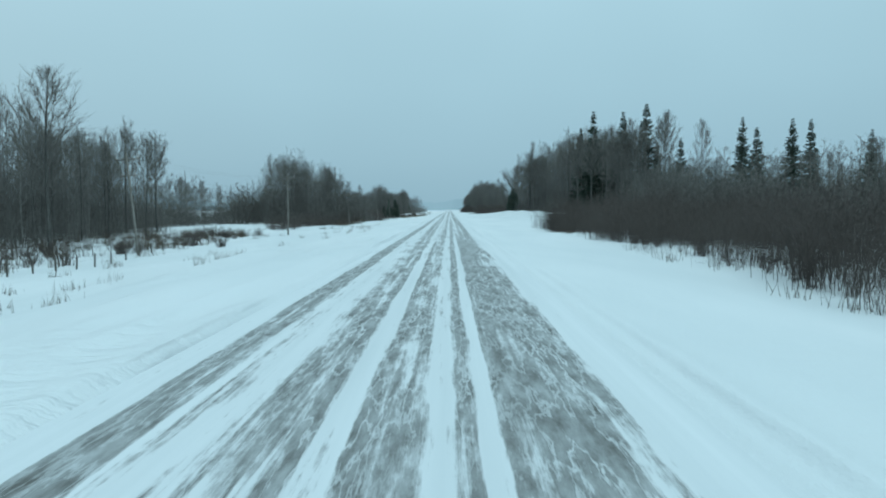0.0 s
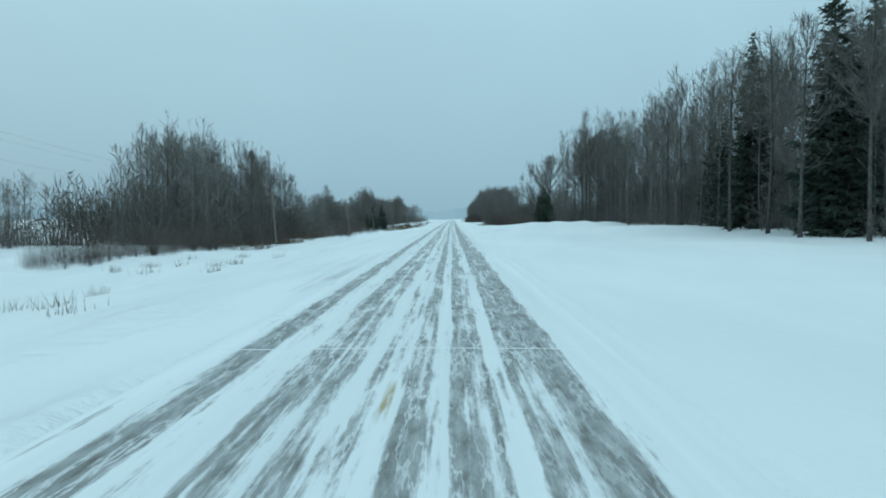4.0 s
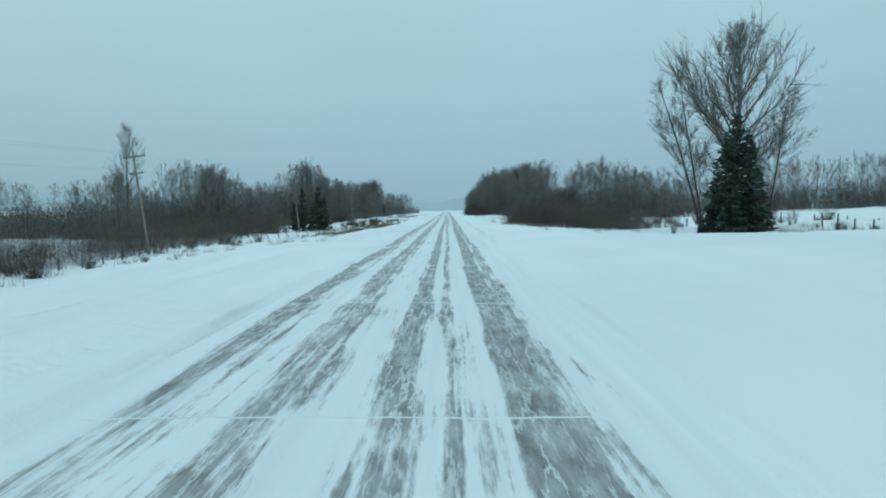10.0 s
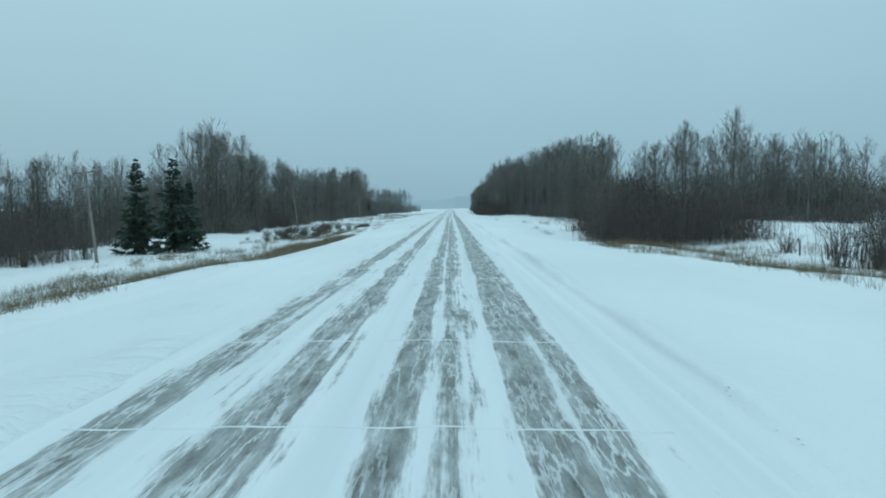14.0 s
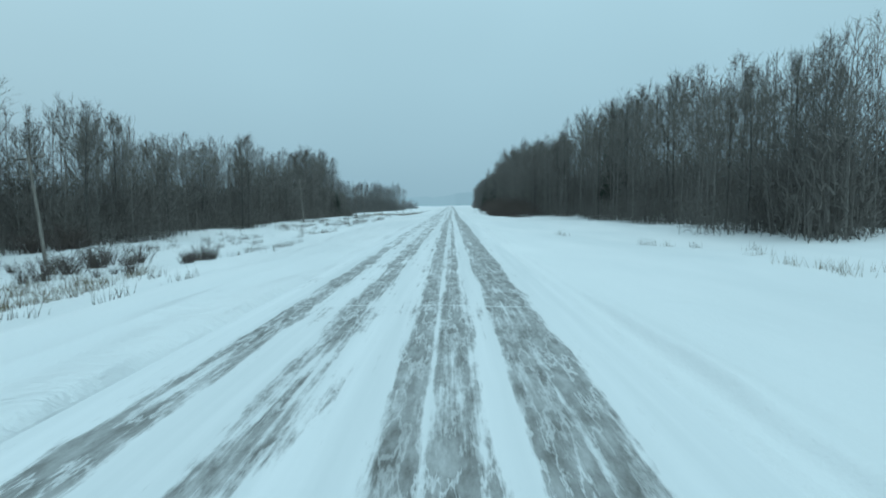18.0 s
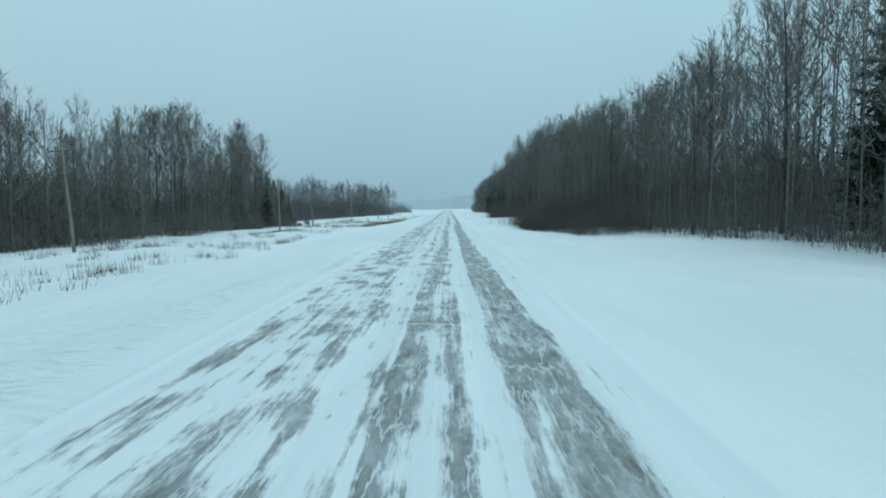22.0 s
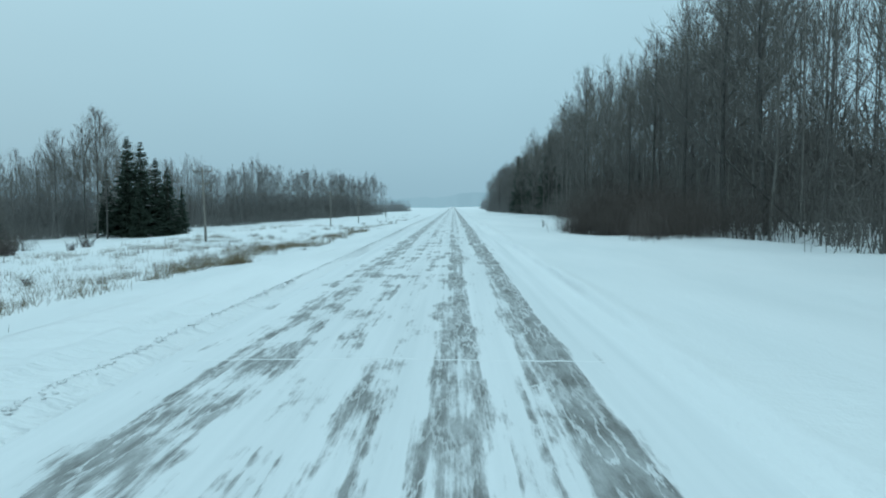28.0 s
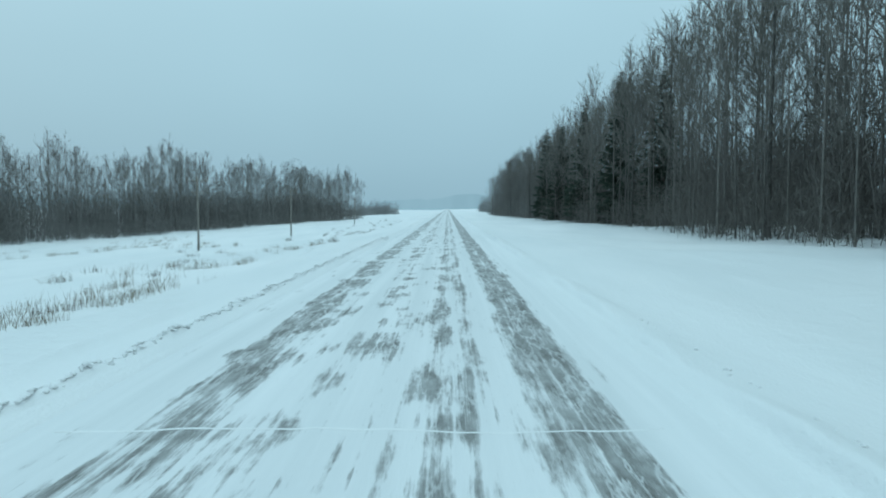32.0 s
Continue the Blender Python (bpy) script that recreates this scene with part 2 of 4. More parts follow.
    paint = math_node(n, l, "MULTIPLY", mapped(n, l, line_x, 0.085, 0.05), mapped(n, l, stretched(n, l, (9, 0.8, 1), 4), 0.36, 0.56))
    swept = None
    for at, half in ((104.3, 1.2), (193, 0.9), (306.5, 1.7)):
        here = mapped(n, l, math_node(n, l, "ABSOLUTE", math_node(n, l, "SUBTRACT", y, at)), half, half * 0.4)
        swept = here if swept is None else math_node(n, l, "ADD", swept, here)
    paint = math_node(n, l, "MULTIPLY", paint, swept)
    dusted = mixed(n, l, mapped(n, l, dust, 0.3, 0.72, 0.0, 0.58), asphalt, (0.78, 0.80, 0.81))
    snow = mixed(n, l, mapped(n, l, long_n, 0.3, 0.7), (0.74, 0.76, 0.77), (0.86, 0.87, 0.88))
    l.new(mixed(n, l, math_node(n, l, "MULTIPLY", paint, 0.8), mixed(n, l, bare, snow, dusted), (0.36, 0.25, 0.07)), p.inputs["Base Color"])
    l.new(mapped(n, l, bare, 0, 1, 0.65, 0.5), p.inputs["Roughness"])
    p.inputs["Specular IOR Level"].default_value = 0.3
    h = math_node(n, l, "ADD", math_node(n, l, "MULTIPLY", bare, -1.0), math_node(n, l, "MULTIPLY", mid_n, 0.6))
    h = math_node(n, l, "ADD", h, math_node(n, l, "MULTIPLY", fine_n, 0.3))
    bumped(n, l, p, h, 0.7, 0.03)
    return m


def bark_material(name, dark, light, scale=(9, 9, 2.2), island=True, rough=0.85):
    m, n, l, p = material(name)
    g = stretched(n, l, scale, 4)
    col = ramp(n, l, g, [(0.32, dark), (0.68, light)])
    if island:
        geo = n.new("ShaderNodeNewGeometry")
        hv = n.new("ShaderNodeHueSaturation")
        l.new(mapped(n, l, geo.outputs["Random Per Island"], 0, 1, 0.82, 1.15), hv.inputs["Value"])
        l.new(col, hv.inputs["Color"])
        col = hv.outputs["Color"]
    l.new(col, p.inputs["Base Color"])
    p.inputs["Roughness"].default_value = rough
    p.inputs["Specular IOR Level"].default_value = 0.15
    bumped(n, l, p, g, 0.4, 0.02)
    return m


SNOW = snow_material()
ROAD = road_material()
ASPEN_BARK = bark_material("aspen_bark", (0.05, 0.047, 0.043), (0.135, 0.13, 0.122), (6, 6, 3))
TWIGS = bark_material("bare_twigs", (0.11, 0.101, 0.093), (0.195, 0.182, 0.167))
GREY_TWIGS = bark_material("grey_twigs", (0.125, 0.118, 0.11), (0.21, 0.2, 0.185))
RED_TWIGS = bark_material("willow_twigs", (0.074, 0.061, 0.056), (0.143, 0.119, 0.107))
# two paler barks for far woods: distance haze put into the base colour
HAZE_FAR_TWIGS = bark_material("far_haze_twigs", (0.2, 0.2, 0.2), (0.34, 0.345, 0.35))
HAZE_WOODS = bark_material("haze_woods_twigs", (0.135, 0.13, 0.124), (0.24, 0.234, 0.226))
WOODS = bark_material("woods_bark", (0.13, 0.122, 0.113), (0.235, 0.223, 0.207))
NEEDLES = bark_material("spruce_needles", (0.034, 0.05, 0.04), (0.072, 0.098, 0.074), (5, 5, 5))
SPRUCE_BARK = bark_material("spruce_bark", (0.05, 0.042, 0.036), (0.11, 0.095, 0.08))
POLE_WOOD = bark_material("weathered_pole", (0.13, 0.118, 0.105), (0.29, 0.272, 0.248), (12, 12, 1.2), False)
POST_WOOD = bark_material("weathered_post", (0.07, 0.062, 0.055), (0.17, 0.155, 0.14), (14, 14, 2), False)
REED = bark_material("dry_reed", (0.115, 0.09, 0.058), (0.25, 0.2, 0.13), (3, 3, 3))
WEED = bark_material("dead_weed", (0.07, 0.055, 0.042), (0.15, 0.12, 0.09), (3, 3, 3))
PORCELAIN = bark_material("insulator_glaze", (0.25, 0.24, 0.23), (0.4, 0.39, 0.38), (4, 4, 4), False, 0.3)
METAL = bark_material("galvanised_metal", (0.22, 0.22, 0.22), (0.36, 0.36, 0.36), (20, 20, 20), False, 0.45)


# ---- mesh helpers: vertices and triangles in arrays ----
class Soup:
    def __init__(self):
        self.v, self.f, self.n = [], [], 0

    def add(self, v, f):
        self.v.append(np.asarray(v, float))
        self.f.append(np.asarray(f, int) + self.n)
        self.n += len(v)

    def arrays(self):
        return np.concatenate(self.v), np.concatenate(self.f)

    def mesh(self, name, mat, smooth=False):
        return to_mesh(name, *self.arrays(), mat, smooth)


def to_mesh(name, v, f, mat, smooth=False):
    me = bpy.data.meshes.new(name)
    k = f.shape[1]
    me.vertices.add(len(v))
    me.vertices.foreach_set("co", np.asarray(v, np.float32).ravel())
    me.loops.add(f.size)
    me.loops.foreach_set("vertex_index", f.ravel().astype(np.int32))
    me.polygons.add(len(f))
    me.polygons.foreach_set("loop_start", np.arange(0, f.size, k, dtype=np.int32))
    me.materials.append(mat)
    if smooth:
        me.polygons.foreach_set("use_smooth", np.ones(len(f), bool))
    me.update(calc_edges=True)
    return me


def child(name, me, parent, label=""):
    ob = new(name, me)
    ob.parent = parent
    return tagged(ob, label)


def side_vectors(d):
    d = d / np.linalg.norm(d)
    a = np.array((0, 0, 1.0)) if abs(d[2]) < 0.9 else np.array((1.0, 0, 0))
    u = np.cross(d, a)
    u /= np.linalg.norm(u)
    return u, np.cross(d, u)


def tube(soup, pts, radii, n=5, cap=True):
    pts = np.asarray(pts, float)
    u, w = side_vectors(pts[-1] - pts[0])
    a = np.arange(n) * 2 * np.pi / n
    ring = np.cos(a)[:, None] * u + np.sin(a)[:, None] * w
    v = (pts[:, None, :] + np.asarray(radii, float)[:, None, None] * ring[None]).reshape(-1, 3)
    f = []
    for s in range(len(pts) - 1):
        for i in range(n):
            j = (i + 1) % n
            p, q, r, t = s * n + i, s * n + j, (s + 1) * n + j, (s + 1) * n + i
            f += [(p, q, r), (p, r, t)]
    if cap:
        for i in range(1, n - 1):
            f += [((len(pts) - 1) * n, (len(pts) - 1) * n + i, (len(pts) - 1) * n + i + 1), (0, i + 1, i)]
    soup.add(v, f)


def spikes(soup, base, tip, r):
    """Many three-sided tapering twigs at once."""
    base, tip = np.asarray(base, float), np.asarray(tip, float)
    d = tip - base
    d /= np.linalg.norm(d, axis=1)[:, None] + 1e-9
    ref = np.where(np.abs(d[:, 2:3]) < 0.9, np.array([[0, 0, 1.0]]), np.array([[1.0, 0, 0]]))
    u = np.cross(d, ref)
    u /= np.linalg.norm(u, axis=1)[:, None] + 1e-9
    w = np.cross(d, u)
    r = np.broadcast_to(np.asarray(r, float), (len(base),))[:, None]
    c, s = -0.5, 0.866
    v = np.stack([base + r * u, base + r * (c * u + s * w), base + r * (c * u - s * w), tip], 1).reshape(-1, 3)
    k = np.arange(len(base))[:, None] * 4
    f = np.concatenate([k + np.array([[0, 1, 3]]), k + np.array([[1, 2, 3]]), k + np.array([[2, 0, 3]])])
    soup.add(v, f)


def slivers(soup, base, tip, w, rng):
    """Many fine twigs at once, each one slender triangle turned at random."""
    base, tip = np.asarray(base, float), np.asarray(tip, float)
    d = tip - base
    side = np.cross(d, rng.normal(0, 1, d.shape))
    side /= np.linalg.norm(side, axis=1)[:, None] + 1e-9
    w = np.broadcast_to(np.asarray(w, float), (len(base),))[:, None]
    v = np.stack([base - side * w * 0.5, base + side * w * 0.5, tip], 1).reshape(-1, 3)
    soup.add(v, np.arange(len(base) * 3).reshape(-1, 3))


def box(soup, cx, cy, cz, sx, sy, sz, rot=0.0, tilt=0.0):
    v = np.array([(x, y, z) for x in (-.5, .5) for y in (-.5, .5) for z in (-.5, .5)]) * (sx, sy, sz)
    m = np.array(Euler((0, tilt, rot)).to_matrix())
    v = v @ m.T + (cx, cy, cz)
    q = [(0, 1, 3, 2), (4, 6, 7, 5), (0, 4, 5, 1), (2, 3, 7, 6), (0, 2, 6, 4), (1, 5, 7, 3)]
    soup.add(v, [t for a, b, c, d in q for t in ((a, b, c), (a, c, d))])


# ---- the lie of the land ----
Y_R = [-300, 0, 100, 140, 200, 255, 300, 345, 400, 455, 520, 720, 1100]
X_R = [3.2, 6.0, 12.0, 22.0, 40.0, 130.0]
Z_R = np.array([
    [0.05, -0.05, -0.4, -0.3, 0.3, 3.0], [0.05, -0.05, -0.45, -0.4, 0.6, 3.0], [0.05, -0.05, -0.2, 0.3, 1.3, 3.0],
    [0.05, 0.0, 0.2, 0.9, 1.5, 3.0], [0.05, 0.05, 0.5, 1.3, 1.6, 3.5], [0.05, 0.05, 0.5, 1.1, 1.4, 3.6],
    [0.05, 0.0, 0.2, 0.3, 0.8, 4.0], [0.05, -0.05, -0.5, -0.9, -0.4, 3.8], [0.05, -0.05, -0.7, -1.1, -0.4, 3.6],
    [0.05, -0.05, -0.5, -0.4, 0.3, 3.0], [0.05, -0.05, -0.4, -0.1, 0.6, 2.5], [0.05, -0.05, -0.3, 0.1, 0.6, 2.0],
    [0.05, -0.1, -0.7, -1.0, 0.0, 1.0]])
Y_L = [-300, 100, 300, 400, 470, 520, 600, 650, 720, 820, 1000, 1300]
X_L = [5.5, 8.0, 14.0, 20.0, 32.0, 80.0, 160.0]
Z_L = np.array([
    [0.05, -0.05, -0.9, -1.7, -2.0, -1.6, -1.0], [0.05, -0.05, -1.0, -1.8, -2.1, -1.6, -1.0], [0.05, -0.05, -1.0, -1.8, -2.2, -1.6, -1.0],
    [0.05, -0.1, -1.4, -2.2, -2.7, -2.4, -1.5], [0.05, -0.1, -1.1, -1.8, -2.1, -2.0, -1.0], [0.05, -0.05, -0.7, -1.1, -1.3, -1.2, -1.0],
    [0.05, -0.05, -0.6, -1.0, -1.2, -1.4, -1.0], [0.05, -0.1, -1.5, -1.9, -1.8, -3.6, -3.0], [0.05, -0.15, -1.9, -2.1, -1.9, -5.0, -4.5],
    [0.05, -0.15, -1.9, -2.6, -3.0, -5.4, -5.0], [0.05, -0.15, -1.6, -2.4, -3.0, -3.6, -3.0], [0.05, -0.15, -1.6, -2.4, -2.8, -2.6, -2.0]])


def table(xs, ys, z, x, y):
    ix = np.clip(np.searchsorted(xs, x) - 1, 0, len(xs) - 2)
    iy = np.clip(np.searchsorted(ys, y) - 1, 0, len(ys) - 2)
    xs, ys = np.asarray(xs), np.asarray(ys)
    fx = np.clip((x - xs[ix]) / (xs[ix + 1] - xs[ix]), 0, 1)
    fy = np.clip((y - ys[iy]) / (ys[iy + 1] - ys[iy]), 0, 1)
    fx, fy = fx * fx * (3 - 2 * fx), fy * fy * (3 - 2 * fy)
    a = z[iy, ix] * (1 - fx) + z[iy, ix + 1] * fx
    b = z[iy + 1, ix] * (1 - fx) + z[iy + 1, ix + 1] * fx
    return a * (1 - fy) + b * fy


BERMS = [(12, 206, 3.2, 3, .45), (17, 210, 2.8, 3, .75), (22, 208, 2.6, 3, .8), (27, 211, 3, 3.5, .75), (33, 209, 3, 4, .65), (15, 262, 7, 6, .45), (24, 268, 6, 7, .5), (38, 300, 8, 9, .5)]


def lip(d, near, far):
    """A windrow's section: steep towards the road, running out gently away from it."""
    return np.exp(-(d / np.where(d < 0, near, far)) ** 2)


def ground(x, y):
    x, y = np.asarray(x, float), np.asarray(y, float)
    right = table(X_R, Y_R, Z_R, np.maximum(x, 3.2), y)
    left = table(X_L, Y_L, Z_L, np.maximum(-x, 5.5), y)
    z = np.where(x > -1.2, right, left)
    off = np.clip(np.where(x > -1.2, x - 4.5, -x - 6.0) / 10, 0, 1)
    z = z + off * (0.16 * np.sin(x * 0.21 + y * 0.083) + 0.12 * np.sin(y * 0.19 - x * 0.13 + 1.3) + 0.07 * np.sin(x * 0.7 + y * 0.31))
    for bx, by, wx, wy, h in BERMS:
        z = z + h * np.exp(-((x - bx) / wx) ** 2 - ((y - by) / wy) ** 2)
    # ploughed edge: a low windrow on both shoulders
    lumps = 0.6 + 0.25 * np.sin(y * 0.37 + x) + 0.25 * np.sin(y * 0.11) + 0.15 * np.sin(y * 1.3)
    chop = 0.5 * np.sin(y * 2.9 + 3 * np.sin(y * 0.7)) + 0.5 * np.sin(y * 4.7 + x * 5)
    grow = np.interp(y, [0, 270, 300, 400, 430, 620, 660], [0.4, 0.4, 1.0, 1.0, 0.5, 0.5, 0.9])
    z = z + 0.32 * grow * (lumps + 0.1 * chop) * lip(x - 3.62 - 0.08 * np.sin(y * 0.021), 0.14, 0.55)
    grow = np.interp(y, [0, 430, 560, 620], [0.5, 0.45, 0.35, 0.15])
    z = z + 0.27 * grow * (lumps + 0.2 * chop) * lip(-(x + 5.02 - 0.05 * np.sin(y * 0.017)), 0.13, 0.5)
    z = z + (0.12 * lumps + 0.02 * np.clip((y - 560) / 60, 0, 1) * (lumps + 0.5 * chop)) * np.exp(-((x + 6.7 - 0.2 * np.sin(y * 0.013)) / 0.3) ** 2)
    scallop = 0.55 + 0.3 * np.sin(y * 3.1 + 2 * np.sin(y * 0.5)) + 0.25 * np.sin(y * 1.7 + 1)
    z = z + 0.15 * np.interp(y, [590, 625, 655, 690], [0, 0.45, 0.55, 1.0]) * scallop * np.exp(-((x + 5.22 - 0.05 * np.sin(y * 0.05)) / 0.1) ** 2)
    z = z - 0.045 * np.exp(-((x + 4.8) / 0.16) ** 2)
    on_road = (x > -4.75) & (x < 3.2)
    return np.where(on_road, -0.06, z)


def ground_at(x, y):
    return float(ground(np.array([x]), np.array([y]))[0])


def build_ground():
    xs = np.concatenate([[-2500, -1200, -700, -400, -260, -180, -140, -115], np.arange(-100, -44, 5), np.arange(-44, -20, 2), np.arange(-20, -9, 0.8), np.arange(-9, -6.9, 0.22), np.arange(-6.8, -4.8, 0.08),
                         [-4.76, -4.68, -1.2, 3.0, 3.2], np.arange(3.28, 5.0, 0.08), np.arange(5.1, 6.5, 0.22), np.arange(6.8, 20, 0.8), np.arange(20, 46, 2), np.arange(46, 105, 5), [115, 140, 180, 260, 400, 700, 1200, 2500]])
    ys = np.concatenate([[-900, -400, -200, -100, -50, -20], np.arange(0, 560, 1.6), np.arange(560, 600, 0.9), np.arange(600, 740, 0.5), np.arange(740, 860, 1.8), np.arange(860, 1100, 6), [1110, 1130, 1160, 1200, 1300, 1450, 1700, 2200, 3000, 4500]])
    X, Y = np.meshgrid(xs, ys)
    Z = ground(X, Y)
    nx, ny = len(xs), len(ys)
    v = np.stack([X, Y, Z], -1).reshape(-1, 3)
    i = (np.arange(ny - 1)[:, None] * nx + np.arange(nx - 1)[None]).ravel()
    f = np.stack([i, i + 1, i + nx + 1, i + nx], 1)
    ob = new("ground", to_mesh("ground", v, f, SNOW, True))
    sheet = ob
    tagged(ob, "wind-packed white snow over verges, ditches and fields", "snow", kind="structure")
    # the carriageway
    xs = np.linspace(-5.6, 3.3, 24)
    ys = np.concatenate([[-60, -20], np.arange(0, 900, 4), [950, 1050, 1200, 1500, 2200, 3500]])
    X, Y = np.meshgrid(xs, ys)
    Z = 0.03 - 0.012 * np.abs(X + 1.16)
    nx, ny = len(xs), len(ys)
    v = np.stack([X, Y, Z], -1).reshape(-1, 3)
    i = (np.arange(ny - 1)[:, None] * nx + np.arange(nx - 1)[None]).ravel()
    f = np.stack([i, i + 1, i + nx + 1, i + nx], 1)
    ob = new("road", to_mesh("road", v, f, ROAD, True))
    return sheet, tagged(ob, "two-lane asphalt highway streaked with blown snow and tyre tracks", "road", kind="structure")


ground_sheet, road = build_ground()

# ---- plants: builders ----
def unit(a):
    return a / (np.linalg.norm(a, axis=-1, keepdims=True) + 1e-9)


def limbs(rng, H, half, low, n1, n2, n3, twig):
    """A crown in three orders: limbs that rise and bend upward, side branches, fine twigs. Base, tip (and bend) of each."""
    up = np.array((0, 0, 1.0))
    z = H * (low + (0.96 - low) * np.sort(rng.random(n1)))
    rel = (z / H - low) / (1 - low)
    az = np.arange(n1) * 2.39996 + rng.normal(0, 0.5, n1)
    a = np.radians(np.clip(56 - 34 * rel + rng.normal(0, 8, n1), 8, 75))
    reach = half * np.clip(1.18 - rel, 0.08, 1) ** 0.75 * np.clip(0.62 + rel * 1.6, 0, 1) * rng.uniform(0.55, 1.15, n1)
    L = np.minimum(reach / np.sin(a), (H * (1.03 - 0.2 * reach / half) - z) / np.cos(a) * 0.92)
    L = np.maximum(L, 0.03 * H)
    d = np.stack([np.cos(az) * np.sin(a), np.sin(az) * np.sin(a), np.cos(a)], 1)
    p0 = np.stack([0 * z, 0 * z, z], 1)
    p1 = p0 + d * (L * 0.55)[:, None] + rng.normal(0, 0.03, (n1, 3)) * L[:, None]
    p2 = p1 + unit(d + up * 0.5 + rng.normal(0, 0.12, (n1, 3))) * (L * 0.5)[:, None]
    i = np.sort(rng.choice(n1, n1 * n2, p=(L + 0.35) / (L + 0.35).sum()))
    s = rng.uniform(0.22, 1.0, len(i))
    q0 = np.where((s < 0.55)[:, None], p0[i] + (p1 - p0)[i] * (s / 0.55)[:, None], p1[i] + (p2 - p1)[i] * ((s - 0.55) / 0.45)[:, None])
    d2 = unit(d[i] * 0.7 + up * 0.4 + rng.normal(0, 0.42, (len(i), 3)))
    q1 = q0 + d2 * (L[i] * rng.uniform(0.16, 0.42, len(i)) * (1.2 - 0.5 * s) + 0.02 * H)[:, None]
    j = np.repeat(np.arange(len(i)), n3)
    t = rng.uniform(0.15, 1.0, len(j))
    r0 = q0[j] + (q1 - q0)[j] * t[:, None]
    d3 = unit(d2[j] * 0.65 + up * 0.3 + rng.normal(0, 0.42, (len(j), 3)))
    r1 = r0 + d3 * (twig * rng.uniform(0.5, 1.35, len(j)))[:, None]
    return (p0, p1, p2, L), (q0, q1, L[i]), (r0, r1)


def bent(pts, bow, H):
    """The stem's gentle bow carried over to every branch on it."""
    k = np.clip(pts[:, 2] / H, 0, 1.1)
    return pts + np.stack([bow[0] * np.sin(k * 2.6) + bow[2] * k * k, bow[1] * np.sin(k * 3.1) + bow[3] * k * k, 0 * k], 1)


def grown_tree(rng, H, half, low=0.3, n1=46, n2=7, n3=6, twig=0.7, w=0.017, thick=1.0):
    """Trunk and crown of a leafless poplar."""
    trunk, crown = Soup(), Soup()
    bow = rng.normal(0, 0.012, 4) * H
    zz = np.linspace(0, 1, 9)
    rad = ((0.0068 * H + 0.02) * (1 - zz) ** 0.8 + 0.014) * thick
    rad[0] *= 1.25
    stem = bent(np.stack([0 * zz, 0 * zz, zz * H * 0.985], 1), bow, H)
    stem[0, 2] = -0.3
    tube(trunk, stem, rad, 6)
    (p0, p1, p2, L), (q0, q1, of), (r0, r1) = limbs(rng, H, half, low, n1, n2, n3, twig)
    p0, p1, p2, q0, q1, r0, r1 = (bent(v, bow, H) for v in (p0, p1, p2, q0, q1, r0, r1))
    r = (0.008 + 0.007 * L) * thick
    for k in range(len(p0)):
        tube(crown, [p0[k], p1[k]], [r[k], r[k] * 0.7], 3, False)
    spikes(crown, p1, p2, r * 0.7)
    slivers(crown, q0, q1, 0.02 + 0.006 * of, rng)
    slivers(crown, r0, r1, w, rng)
    return trunk, crown


def woods_tree(rng, H=16.0):
    """A lighter poplar for the depth of the woods."""
    s = Soup()
    half = H * rng.uniform(0.13, 0.19)
    bow = rng.normal(0, 0.012, 4) * H
    zz = np.array((-0.02, 0.3, 0.65, 0.98))
    tube(s, bent(np.stack([0 * zz, 0 * zz, zz * H], 1), bow, H), [0.11, 0.08, 0.05, 0.015], 3, False)
    (p0, p1, p2, L), (q0, q1, of), (r0, r1) = limbs(rng, H, half, rng.uniform(0.12, 0.3), 24, 4, 3, 0.85)
    p0, p1, p2, q0, q1, r0, r1 = (bent(v, bow, H) for v in (p0, p1, p2, q0, q1, r0, r1))
    slivers(s, p0, p1 + (p1 - p0) * 0.4, 0.07, rng)
    slivers(s, p1, p2, 0.05, rng)
    slivers(s, q0, q1, 0.05, rng)
    slivers(s, r0, r1, 0.04, rng)
    return s.arrays()


def thicket(rng, H=6.0, stems=12, fine=85, w=0.085, spread=1.4, low=0.4):
    """Saplings and brush seen as a mass: a rounded tangle of fine twigs on a few stems."""
    s = Soup()
    b = np.concatenate([rng.normal(0, spread * 0.5, (stems, 2)), np.full((stems, 1), -0.2)], 1)
    h = H * rng.uniform(low, 0.9, stems)
    t = b + np.stack([rng.normal(0, 0.12, stems) * h, rng.normal(0, 0.12, stems) * h, h], 1)
    slivers(s, b, t, w, rng)
    u = unit(rng.normal(0, 1, (fine, 3))) * (rng.random(fine) ** 0.4)[:, None]
    u[:, 2] = np.abs(u[:, 2]) * np.where(rng.random(fine) < 0.22, -0.35, 1.0)
    at = u * (spread * 1.1, spread * 1.1, H * 0.68) + (0, 0, H * 0.16)
    d = unit(rng.normal(0, 0.5, (fine, 3)) + u * (0.5, 0.5, 0) + (0, 0, 0.75))
    slivers(s, at, at + d * (H * rng.uniform(0.08, 0.2, fine))[:, None], w, rng)
    return s.arrays()


